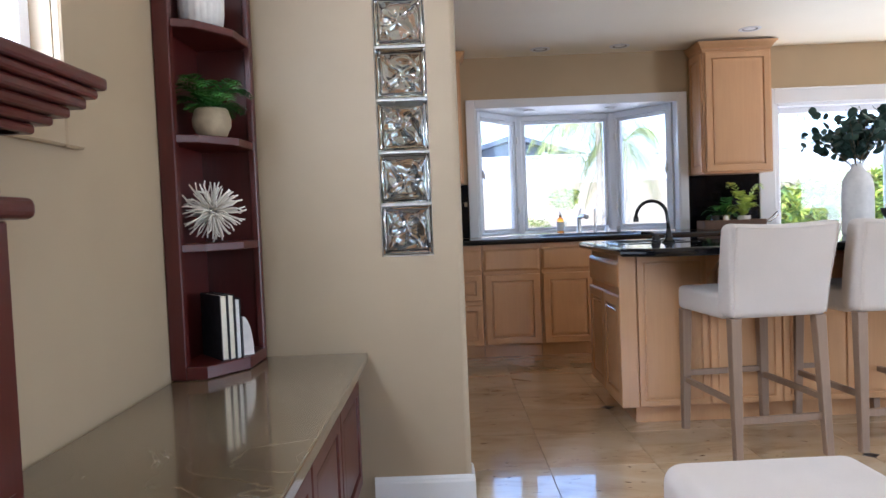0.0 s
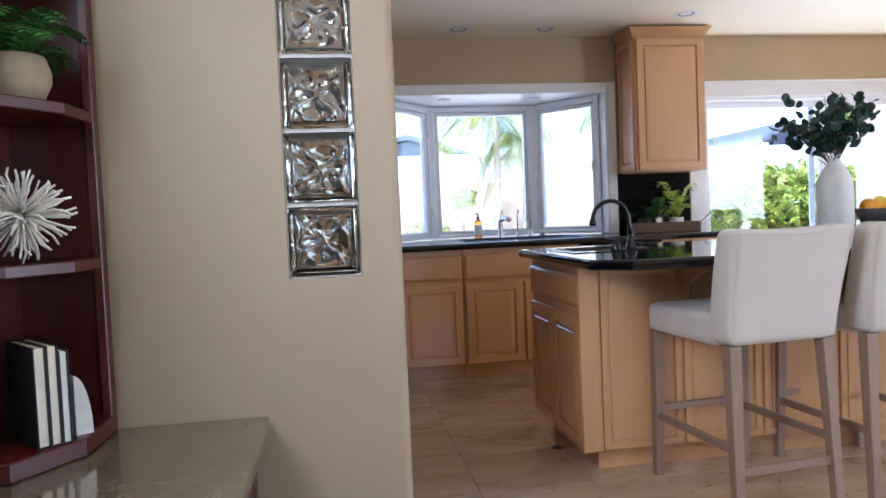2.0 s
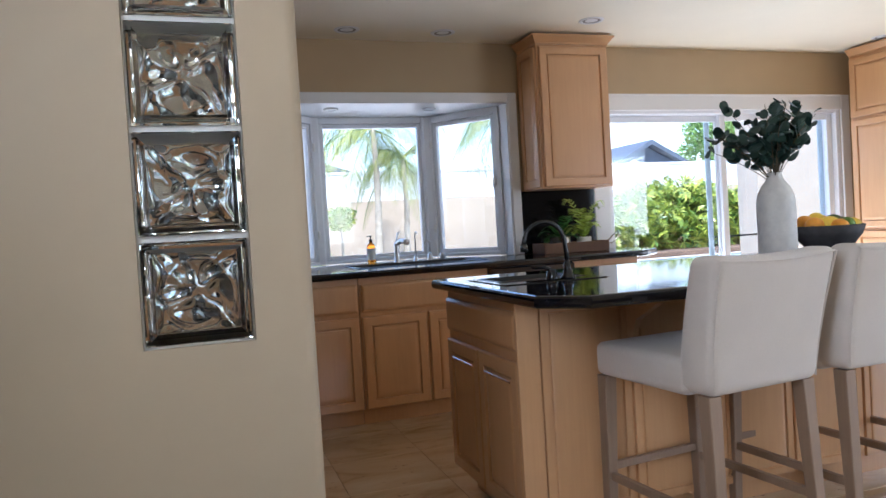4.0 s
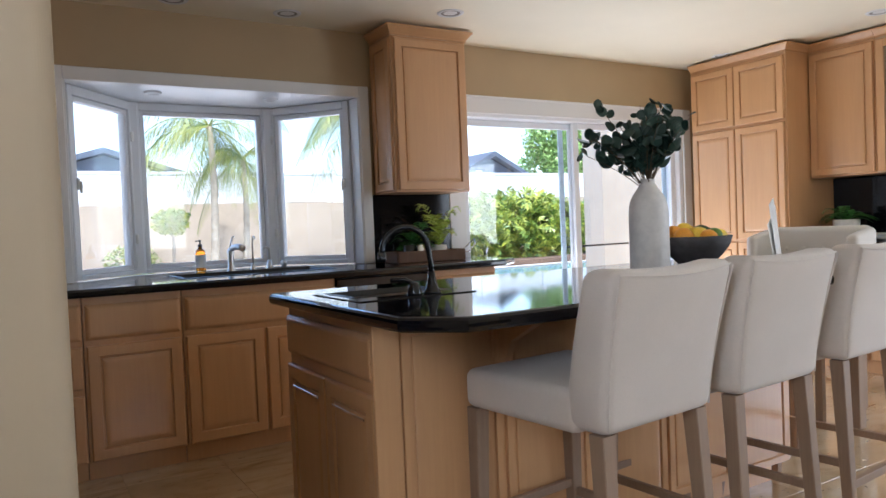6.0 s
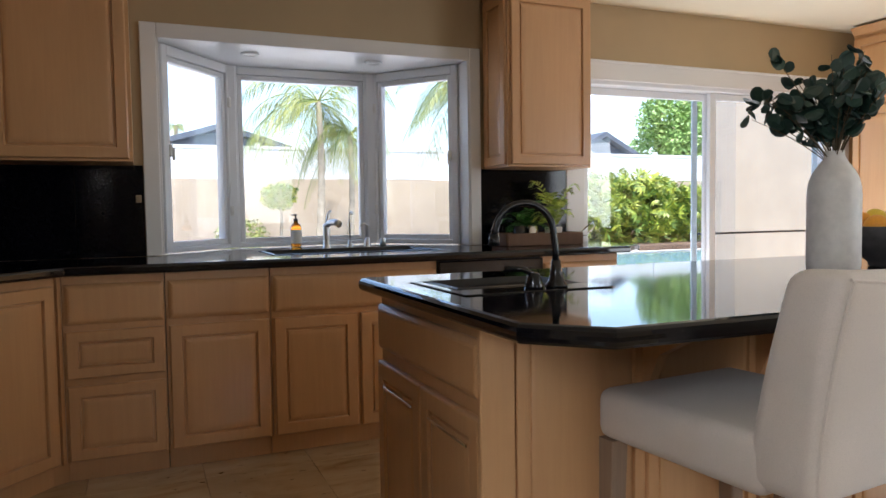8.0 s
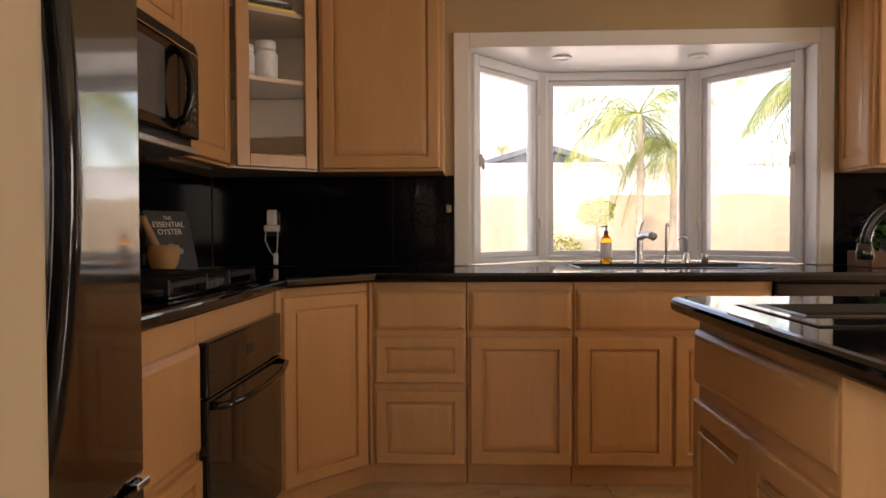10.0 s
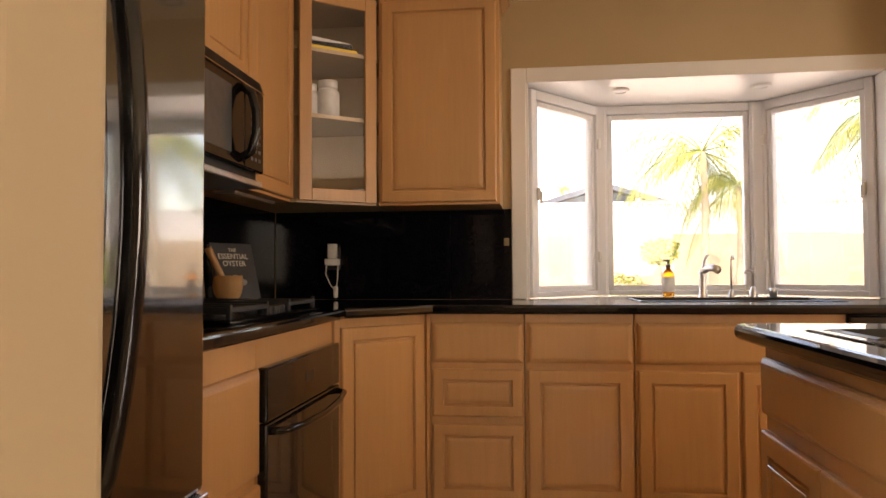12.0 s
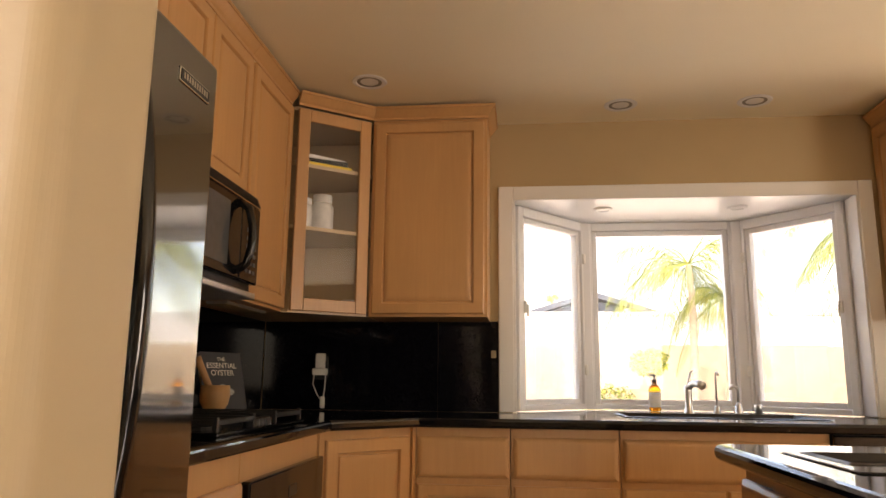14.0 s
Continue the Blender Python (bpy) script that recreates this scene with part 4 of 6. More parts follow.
bowl = thing("fruit_bowl", "dark ribbed wooden bowl filled with fruit on the island", "bowl", (3.43, 7.24, CT + 0.001))
bp = [(0.075, 0), (0.085, 0.002), (0.085, 0.012), (0.10, 0.025), (0.15, 0.065), (0.185, 0.105), (0.203, 0.148), (0.193, 0.150), (0.175, 0.108), (0.14, 0.07), (0.09, 0.035), (0.005, 0.03)]
own = lathe([(r * 0.74, z * 0.9) for r, z in bp], 72)
for v in own.verts:
    r = math.hypot(v.co.x, v.co.y)
    if 0.015 < v.co.z < 0.125 and r > 0.07:
        k = 1 + 0.014 * math.sin(36 * math.atan2(v.co.y, v.co.x))
        v.co.x, v.co.y = v.co.x * k, v.co.y * k
part("body", own, GREYBOWL, bowl, smooth=True)


def fruit(name, label, mat, at, r, squash=(1, 1, 1), rot=(0, 0, 0)):
    own = bmesh.new()
    bmesh.ops.create_icosphere(own, subdivisions=3, radius=r)
    for v in own.verts:
        d = v.co.normalized()
        v.co *= 1 + 0.03 * noise.noise(d * 2.3 + Vector(at) * 9)
        if squash[0] > 1.15 and abs(d.x) > 0.85:
            v.co.x *= 1 + 0.5 * (abs(d.x) - 0.85)
        v.co = Vector((v.co.x * squash[0], v.co.y * squash[1], v.co.z * squash[2]))
    ob = part(name, own, mat, None, "", pose(*at, *rot), True)
    tagged(ob, label, "fruit", "fruit in the bowl")


fx, fy, fz = 3.43, 7.24, CT
for q in ((-0.13, -0.03, 0.155, 0.042, "orange"), (-0.09, 0.08, 0.165, 0.042, "orange"), (-0.045, -0.06, 0.16, 0.04, "lemon"), (-0.02, 0.06, 0.18, 0.04, "lemon"), (0.03, -0.02, 0.165, 0.042, "avocado"),
          (0.055, 0.09, 0.165, 0.04, "orange"), (0.07, -0.08, 0.155, 0.036, "lime"), (0.11, 0.01, 0.16, 0.036, "avocado"), (0.145, -0.05, 0.150, 0.036, "lemon"), (0.14, 0.06, 0.155, 0.036, "lime"), (0.0, 0.0, 0.10, 0.045, "orange"), (-0.03, -0.12, 0.145, 0.04, "orange"), (0.02, 0.13, 0.15, 0.04, "lemon")):
    mt = {"orange": ORANGE, "lemon": LEMON, "avocado": AVOCADO, "lime": LIME}[q[4]]
    lb = {"orange": "ripe orange lying in the ribbed bowl", "lemon": "yellow lemon lying in the ribbed bowl", "avocado": "dark green avocado lying in the bowl", "lime": "green lime lying in the ribbed bowl"}[q[4]]
    fruit(q[4], lb, mt, (fx + q[0] * 0.72, fy + q[1] * 0.72, fz + q[2] * 0.88), q[3] * 0.95, (1.2, 0.92, 0.92) if q[4] in ("lemon", "avocado") else (1, 1, 0.94), (0, 20 * q[0], 400 * q[1]))


def fern(parent, count, length, mat, seed, rise=0.6, base=(0, 0, 0), width=0.22, spread=1.0):
    rnd = random.Random(seed)
    own = bmesh.new()
    for k in range(count):
        a = 2 * math.pi * (k + rnd.uniform(-0.3, 0.3)) / count
        L, up = length * rnd.uniform(0.7, 1.05), rise * rnd.uniform(0.5, 1.4)
        n = 13
        pts = []
        for i in range(n + 1):
            t = i / n
            out = L * spread * (t - 0.12 * t * t)
            pts.append(Vector((out * math.cos(a), out * math.sin(a), L * (up * t * 1.5 - (up * 0.9 + 0.35) * t * t))))
        for i in range(1, n):
            t = i / n
            d = (pts[i + 1] - pts[i - 1]).normalized()
            sd = d.cross(Vector((0, 0, 1))).normalized()
            w = L * width * (math.sin(math.pi * (0.12 + 0.85 * t)) ** 0.8)
            for s in (-1, 1):
                p0, ax = pts[i], (sd * s + d * 0.55).normalized()
                cw = L * 0.032
                tip = p0 + ax * w + Vector((0, 0, -0.12 * w))
                mid_ = p0 + ax * w * 0.5
                vs = [own.verts.new(v) for v in (p0 - d * cw * 0.5, mid_ - d * cw, tip, mid_ + d * cw, p0 + d * cw * 0.5)]
                own.faces.new(vs)
        st_ = [own.verts.new(p + o) for p in (pts[0], pts[n // 2], pts[n]) for o in (Vector((0.001, 0, 0)), Vector((-0.001, 0, 0.001)))]
        own.faces.new((st_[0], st_[1], st_[3], st_[2]))
        own.faces.new((st_[2], st_[3], st_[5], st_[4]))
    tagged(part("fronds", own, mat, parent, "feathery green fern fronds", base), kind="stuff")


def potted_fern(label, at, pot_prof, pot_mat, count, length, mat, seed, top, rise=0.6, **kw):
    p = thing("potted_fern", label, "plant", at)
    part("pot", lathe(pot_prof, 32), pot_mat, p, smooth=True)
    part("soil", lathe([(0.001, top - 0.014), (pot_prof[-2][0] * 0.9, top - 0.014), (pot_prof[-2][0] * 0.9, top - 0.01), (0.001, top - 0.008)], 20), STEM, p)
    fern(p, count, length, mat, seed, rise, (0, 0, top - 0.01), **kw)
    return p


# ---- around the main sink ----
soap = thing("soap_bottle", "amber glass soap bottle with black pump and white label", "soap bottle", (1.99, 9.96, CT + 0.001))
part("bottle", lathe([(0.028, 0), (0.032, 0.004), (0.032, 0.115), (0.026, 0.135), (0.013, 0.145), (0.012, 0.158), (0.001, 0.158)], 28), AMBER, soap, smooth=True)
part("label", lathe([(0.0326, 0.022), (0.0329, 0.024), (0.0329, 0.102), (0.0326, 0.104)], 28), WHITEPLASTIC, soap, "white paper label")
pump = part("pump", lathe([(0.014, 0.158), (0.014, 0.172), (0.005, 0.174), (0.005, 0.19), (0.009, 0.191), (0.009, 0.2), (0.001, 0.201)], 16), BLACKSAT, soap, "black pump")
part("nozzle", tube([(0, 0, 0.196), (-0.03, -0.005, 0.194)], 0.004, 8), BLACKSAT, pump)

mf = thing("kitchen_faucet", "brushed nickel pull-out faucet behind the sink", "faucet", (2.10, 9.64, CT + 0.001))
part("body", lathe([(0.026, 0), (0.026, 0.005), (0.021, 0.012), (0.018, 0.06), (0.02, 0.11), (0.021, 0.13), (0.012, 0.145)], 20), CHROME, mf, smooth=True)
part("lever", tube([(0, 0, 0.135), (0.006, 0.004, 0.165), (0.018, 0.01, 0.205), (0.03, 0.012, 0.215)], 0.009, 10, None, 0.7), CHROME, mf, smooth=True)
part("spray_head", tube([(0, 0, 0.13), (0.015, -0.05, 0.15), (0.03, -0.1, 0.15), (0.04, -0.135, 0.14)], 0.016, 12, None, 1.25), CHROME, mf, smooth=True)
wf = thing("filter_tap", "slim nickel filtered-water tap by the sink", "tap", (2.24, 9.65, CT + 0.001))
part("base", lathe([(0.02, 0), (0.02, 0.006), (0.012, 0.02), (0.012, 0.035), (0.006, 0.045)], 16), CHROME, wf, smooth=True)
part("spout", tube([(0, 0, 0.04), (0, 0, 0.18)] + [(0, -0.03 + 0.03 * math.cos(t), 0.18 + 0.03 * math.sin(t)) for t in [i * math.pi / 8 for i in range(1, 8)]], 0.005, 8), CHROME, wf, smooth=True)
sd_ = thing("side_spray", "nickel curved side tap by the sink", "tap", (2.35, 9.67, CT + 0.001))
part("base", lathe([(0.022, 0), (0.022, 0.006), (0.018, 0.03), (0.013, 0.05), (0.006, 0.06)], 16), CHROME, sd_, smooth=True)
part("spout", tube([(0, 0, 0.05), (0, 0, 0.11)] + [(-0.022 + 0.022 * math.cos(t), -0.01, 0.11 + 0.03 * math.sin(t)) for t in [i * math.pi / 8 for i in range(1, 8)]], 0.007, 8), CHROME, sd_, smooth=True)
ag = thing("air_gap", "short nickel air gap cap by the sink", "air gap", (2.455, 9.70, CT + 0.001))
part("cap", lathe([(0.018, 0), (0.018, 0.045), (0.016, 0.05), (0.001, 0.05)], 18), CHROME, ag, smooth=True)

# ---- tray with cups and fern under the wall cabinet ----
tray = thing("wooden_tray", "rustic walnut tray with a metal handle on the worktop", "tray", (3.28, 9.30, CT + 0.001), -4)
part("bottom", box(-0.235, -0.11, 0.002, 0.235, 0.11, 0.012, 0.002), WALNUT, tray)
for bb in (box(-0.24, -0.12, 0, 0.24, -0.1105, 0.072, 0.003), box(-0.24, 0.1105, 0, 0.24, 0.12, 0.072, 0.003), box(-0.245, -0.11, 0, -0.2355, 0.11, 0.072, 0.003), box(0.2355, -0.11, 0, 0.245, 0.11, 0.072, 0.003)):
    part("side", bb, WALNUT, tray)
part("handle", tube([(0.24, -0.05, 0.045), (0.30, -0.05, 0.05), (0.36, -0.045, 0.10), (0.375, 0, 0.13), (0.36, 0.045, 0.10), (0.30, 0.05, 0.05), (0.24, 0.05, 0.045)], 0.004, 8), SILVER, tray, "bent metal loop handle", smooth=True)
for x in (3.14, 3.22):
    cup = thing("tumbler", "dark metal tumbler standing in the tray", "cup", (x, 9.26, CT + 0.014), group="tumblers in the tray")
    part("body", lathe([(0.03, 0), (0.036, 0.003), (0.038, 0.10), (0.036, 0.10), (0.033, 0.01), (0.001, 0.008)], 24), SILVER if x > 3.2 else BLACKGLOSS, cup, smooth=True)
potted_fern("lime green fern in a white pot in the tray", (3.38, 9.28, CT + 0.014), [(0.04, 0), (0.046, 0.004), (0.052, 0.09), (0.049, 0.09), (0.044, 0.07)], CERAMIC, 14, 0.22, LIMEFERN, 11, 0.085, 1.7, width=0.3, spread=0.8)
potted_fern("dark green fern behind the tumblers in the tray", (3.25, 9.38, CT + 0.014), [(0.03, 0), (0.036, 0.004), (0.04, 0.07), (0.037, 0.07), (0.03, 0.05)], CERAMIC, 12, 0.22, FERN, 12, 0.065, 1.2, width=0.28)

# ---- fridge ----
fr = thing("refrigerator", "glossy black side-by-side refrigerator with curved handles", "refrigerator", (0.61, 6.79, 0), 90)
FH = 1.745
part("body", box(-0.435, 0.06, 0.02, 0.445, 0.60, FH, 0.004), BLACKSAT, fr)
for n, x0, x1, hx in (("fridge_door", -0.435, 0.002, -0.035), ("fridge_door", 0.008, 0.445, 0.07)):
    dd = part(n, box(x0, 0.0, 0.628, x1, 0.056, FH - 0.005, 0.012, 3), FRIDGEBLACK, fr, "glossy black door")
    bow = [(hx, -0.07 * math.sin(math.pi * q / 14) ** 0.7, 0.69 + 0.98 * q / 14) for q in range(15)]
    part("handle", tube(bow, 0.02, 14), BLACKGLOSS, dd, "long bowed black handle", smooth=True)
drw = part("freezer_drawer", box(-0.435, 0.0, 0.06, 0.445, 0.056, 0.612, 0.012, 3), FRIDGEBLACK, fr, "glossy black drawer")
part("handle", tube([(-0.38 + 0.76 * q / 12, -0.06 * math.sin(math.pi * q / 12) ** 0.7, 0.55) for q in range(13)], 0.018, 12), BLACKGLOSS, drw, "bowed black handle", smooth=True)
part("hinge", box(0.39, -0.012, 0.613, 0.44, 0.03, 0.627, 0.002), SILVER, fr, "small metal hinge")
badge = part("badge", box(0.27, -0.003, 1.638, 0.40, 0.0005, 1.668, 0.001), SILVER, fr, "small metal badge")
part("badge_face", box(0.274, -0.0045, 1.642, 0.396, -0.003, 1.664), BLACKSAT, badge)
for k in range(10):
    part("badge_bar", box(0.281 + k * 0.011, -0.0055, 1.646, 0.288 + k * 0.011, -0.0045, 1.660), SILVER, badge)
part("base_grille", box(-0.43, 0.03, 0.001, 0.44, 0.06, 0.056, 0.002), BLACKSAT, fr)

# ---- microwave ----
mw = thing("microwave", "black over-the-range microwave with arched handle", "microwave", (0.268, 8.044, -0.022), 90)
part("body", box(-0.38, 0.03, 1.41, 0.38, 0.355, 1.781, 0.003), BLACKSAT, mw)
part("door", box(-0.379, 0.0, 1.44, 0.20, 0.029, 1.731, 0.006, 2), BLACKGLOSS, mw)
part("window", box(-0.33, -0.002, 1.475, 0.09, 0.001, 1.70, 0.001), plain("microwave_glass", (0.09, 0.10, 0.11), 0.08), mw, "grey glass window")
cp = part("control_panel", box(0.203, 0.0, 1.44, 0.379, 0.029, 1.731, 0.006, 2), BLACKGLOSS, mw)
for i in range(3):
    for j in range(6):
        part("button", box(0.255 + i * 0.034, -0.0015, 1.475 + j * 0.03, 0.278 + i * 0.034, 0.0003, 1.488 + j * 0.03), plain("button_grey", (0.10, 0.10, 0.10), 0.4) if (i, j) == (0, 0) else bpy.data.materials["button_grey"], cp)
part("display", box(0.26, -0.0015, 1.67, 0.36, 0.0003, 1.70), DARKGLASS, cp)
part("handle", tube([(0.165, 0.0, 1.465), (0.175, -0.035, 1.49), (0.178, -0.05, 1.55), (0.178, -0.052, 1.59), (0.178, -0.05, 1.63), (0.175, -0.035, 1.69), (0.165, 0.0, 1.715)], 0.015, 12), BLACKGLOSS, mw, "black arched handle", smooth=True)
for k in range(5):
    part("vent_slat", box(-0.375, 0.0 + 0.003 * k, 1.740 + k * 0.008, 0.375, 0.03, 1.7455 + k * 0.008, 0.001), BLACKSAT, mw)
part("chrome_line", box(-0.379, -0.002, 1.732, 0.379, 0.004, 1.736), SILVER, mw)
hood = part("hood_lip", box(-0.37, -0.0, 1.385, 0.37, 0.27, 1.409, 0.004), CHROME, mw, "brushed metal underside")

# ---- cooktop ----
ck = thing("gas_cooktop", "black glass gas cooktop with cast-iron grates", "cooktop", (0.285, 8.02, CT + 0.001), 90)
part("glass_top", box(-0.37, -0.20, 0, 0.37, 0.24, 0.010, 0.004, 2), BLACKGLOSS, ck)
for bx, by in ((-0.22, -0.09), (-0.22, 0.13), (0.22, -0.09), (0.22, 0.13), (0.0, 0.02)):
    bn = part("burner", lathe([(0.05, 0.0105), (0.048, 0.018), (0.03, 0.022), (0.03, 0.028), (0.001, 0.03)], 20), IRON, ck, "", (bx, by, 0))
for x0, x1 in ((-0.36, -0.09), (0.09, 0.36)):
    own = bmesh.new()
    for y in (-0.185, 0.02, 0.225):
        box(x0, y - 0.006, 0.028, x1, y + 0.006, 0.042, 0.002, bm=own)
    for x in (x0 + 0.006, (x0 + x1) / 2, x1 - 0.006):
        box(x - 0.006, -0.185, 0.0285, x + 0.006, 0.225, 0.0425, 0.002, bm=own)
    for x in (x0 + 0.006, x1 - 0.006):
        for y in (-0.185, 0.225):
            box(x - 0.007, y - 0.007, 0.010, x + 0.007, y + 0.007, 0.05, 0.002, bm=own)
    part("grate", own, IRON, ck, "cast-iron grate")
for k in range(4):
    part("knob", lathe([(0.017, 0.0102), (0.016, 0.03), (0.012, 0.033), (0.001, 0.033)], 16), BLACKSAT, ck, "", (-0.075 + 0.05 * k, -0.165, 0))


def lettering(body, size, parent, m, mat, name="lettering"):
    cu = bpy.data.curves.new(name, "FONT")
    cu.body, cu.size, cu.align_x, cu.extrude = body, size, "CENTER", 0.0004
    cu.materials.append(mat)
    ob = new(name, cu)
    ob.parent, ob.matrix_basis = parent, m
    return ob


# cookbook leaning against the splashback
bk = thing("cookbook", "dark cookbook with white title leaning on the backsplash", "book", (0.09, 8.655, CT + 0.003), 62)
lean = pose(0, 0, 0, -16, 0, 0)
COVER = plain("slate_cover", (0.035, 0.045, 0.06), 0.45, var=0.25, scale=8)
cv = part("cover", box(-0.105, 0, 0.0, 0.105, 0.004, 0.265, 0.001), COVER, bk, "", lean)
part("page_block", box(-0.1, 0.0045, 0.003, 0.1, 0.022, 0.262, 0.001), PAPER, bk, "", lean)
part("back_cover", box(-0.105, 0.0225, 0.0, 0.105, 0.0265, 0.265, 0.001), COVER, bk, "", lean)
for txt, z, sz in (("THE", 0.228, 0.022), ("ESSENTIAL", 0.198, 0.032), ("OYSTER", 0.168, 0.032)):
    lettering(txt, sz, cv, pose(0, -0.0008, z, 90, 0, 0), WHITEPLASTIC)
own = bmesh.new()
for k in range(7):
    o2 = lathe([(0.001, 0), (0.018 - 0.001 * k, 0.0005), (0.017 - 0.001 * k, 0.0015), (0.001, 0.002)], 14)
    bmesh.ops.transform(o2, matrix=pose(0.005 + 0.022 * math.cos(k * 2.1), -0.0003, 0.10 + 0.02 * math.sin(k * 2.1), 90, 0, 0) @ Matrix.Diagonal((1.2, 0.8, 1, 1)), verts=o2.verts)
    merge(own, o2)
part("cover_picture", own, plain("oyster_grey", (0.36, 0.40, 0.42), 0.5, var=0.4, scale=90), cv, "pale oyster shells")
mo = thing("mortar", "turned olive wood mortar standing beside the cooktop", "mortar", (0.105, 8.485, CT + 0.001))
part("cup", lathe([(0.038, 0), (0.044, 0.004), (0.04, 0.016), (0.034, 0.03), (0.05, 0.055), (0.056, 0.085), (0.054, 0.125), (0.048, 0.125), (0.044, 0.08), (0.001, 0.06)], 28), OLIVE, mo, smooth=True)
pe = thing("pestle", "olive wood pestle leaning in the mortar", "pestle", (0.105, 8.485, CT + 0.07))
part("shaft", tube([(0.0, 0, 0), (-0.02, -0.02, 0.06), (-0.045, -0.045, 0.13), (-0.055, -0.055, 0.16)], 0.012, 12, None, 1.2), OLIVE, pe, smooth=True)
cbd = thing("cutting_board", "wooden board leaning on the backsplash behind the cookbook", "cutting board", (0.015, 8.40, CT + 0.002), 90)
part("board", box(-0.08, -0.009, 0, 0.08, 0.009, 0.25, 0.008, 3), OLIVE, cbd, "", pose(0, 0, 0, -5, 0, 0))
# plug-in adapter by the corner
ad = thing("plug_adapter", "white plug adapter with dangling cable in a wall outlet", "adapter", (0.235, YB - 0.016, 1.13))
part("plate", box(-0.036, -0.006, -0.058, 0.036, -0.0005, 0.058, 0.003), BLACKSAT, ad)
part("adapter_body", box(-0.022, -0.045, 0.0, 0.022, -0.006, 0.075, 0.006, 2), WHITEPLASTIC, ad)
part("plug", box(-0.036, -0.05, -0.035, 0.036, -0.0065, -0.001, 0.006, 2), WHITEPLASTIC, ad)
part("cable", tube([(-0.03, -0.03, -0.035), (-0.034, -0.03, -0.08), (-0.01, -0.035, -0.13), (0.02, -0.035, -0.17), (0.028, -0.03, -0.10), (0.03, -0.03, -0.035)], 0.003, 8), WHITEPLASTIC, ad, "white cable", smooth=True)
part("cable_end", box(0.008, -0.042, -0.20, 0.032, -0.028, -0.14, 0.006, 2), WHITEPLASTIC, ad)
for x, y, z in ((0.936, YB - 0.016, 1.125), (3.09, YB - 0.016, 1.16)):
    o = thing("wall_outlet", "black wall outlet on the granite backsplash", "outlet", (x, y, z), group="outlets")
    part("plate", box(-0.036, -0.006, -0.058, 0.036, -0.0005, 0.058, 0.003), TILEBLACK, o)
    for zz in (-0.022, 0.022):
        part("socket", box(-0.016, -0.008, zz - 0.014, 0.016, -0.006, zz + 0.014, 0.001), TILEBLACK, o)
# things in the glazed cabinet
for x, y, r, h in ((0.20, 9.17, 0.045, 0.17), (0.285, 9.20, 0.055, 0.19)):
    o = thing("white_jar", "white lidded jar in the glazed cabinet", "jar", (x, y, 1.781), group="jars in the cabinet")
    part("body", lathe([(r, 0), (r, h * 0.7), (r * 0.75, h * 0.8)], 24), CERAMIC, o, smooth=True)
    part("lid", lathe([(r * 0.8, h * 0.8), (r * 0.85, h * 0.82), (r * 0.85, h), (0.001, h)], 24), CERAMIC, o, smooth=True)
for k, (lab, mat, w, d, h, rz) in enumerate((("flat yellow book lying in the glazed cabinet", LEMON, 0.13, 0.1, 0.018, 38), ("dark book with pale spine lying in the cabinet", BLACKBOOK, 0.12, 0.09, 0.024, 30), ("pale grey book lying on top of the stack", CERAMIC, 0.10, 0.08, 0.016, 44))):
    o = thing("book", lab, "book", (0.27, 9.17, 2.0835 + (0, 0.0185, 0.043)[k]), rz, "books in the glazed cabinet")
    part("cover", box(-w, -d, 0, w, d, 0.003, 0.001), mat, o)
    part("page_block", box(-w + 0.004, -d + 0.004, 0.0031, w - 0.004, d - 0.002, h - 0.0031), PAPER, o, "cream page edges")
    part("cover", box(-w, -d, h - 0.003, w, d, h, 0.001), mat, o)
    part("spine", box(-w, -d - 0.003, 0, w, -d - 0.0002, h, 0.001), mat, o)
for x in (0.33, 0.44):
    o = thing("white_bowl", "small white bowl in the glazed cabinet", "bowl", (x, 9.24, UZ0 + 0.021), group="bowls in the cabinet")
    part("body", lathe([(0.03, 0), (0.045, 0.01), (0.055, 0.06), (0.052, 0.06), (0.04, 0.015), (0.001, 0.012)], 24), CERAMIC, o, smooth=True)
potted_fern("small green plant inside the glazed cabinet", (0.22, 9.14, UZ0 + 0.021), [(0.03, 0), (0.035, 0.003), (0.038, 0.05), (0.035, 0.05), (0.03, 0.04)], CERAMIC, 9, 0.07, FERN, 21, 0.05, 0.8)

# slim light strip under the narrow wall cabinet
def light_strip(at, rz, length, depth):
    o = thing("under_cabinet_light", "slim brushed metal under-cabinet light strip, switched off", "light strip", at, rz)
    part("housing", box(-length / 2, -depth / 2, -0.012, length / 2, depth / 2, -0.0005, 0.003, 2), CHROME, o)
    part("diffuser", box(-length / 2 + 0.012, -depth / 2 + 0.008, -0.014, length / 2 - 0.012, depth / 2 - 0.008, -0.0121, 0.0005), CREAMPOT, o, "beige plastic diffuser")


light_strip((0.09, 8.69, UZ0), 90, 0.42, 0.09)
sw = thing("wall_switch", "small beige switch plate beside the bay window casing", "switch", (1.122, YB - 0.016, 1.207))
part("plate", box(-0.013, -0.006, -0.019, 0.013, -0.0003, 0.019, 0.002), CREAMPOT, sw)
part("rocker", box(-0.006, -0.009, -0.01, 0.006, -0.006, 0.01, 0.001), CREAMPOT, sw)

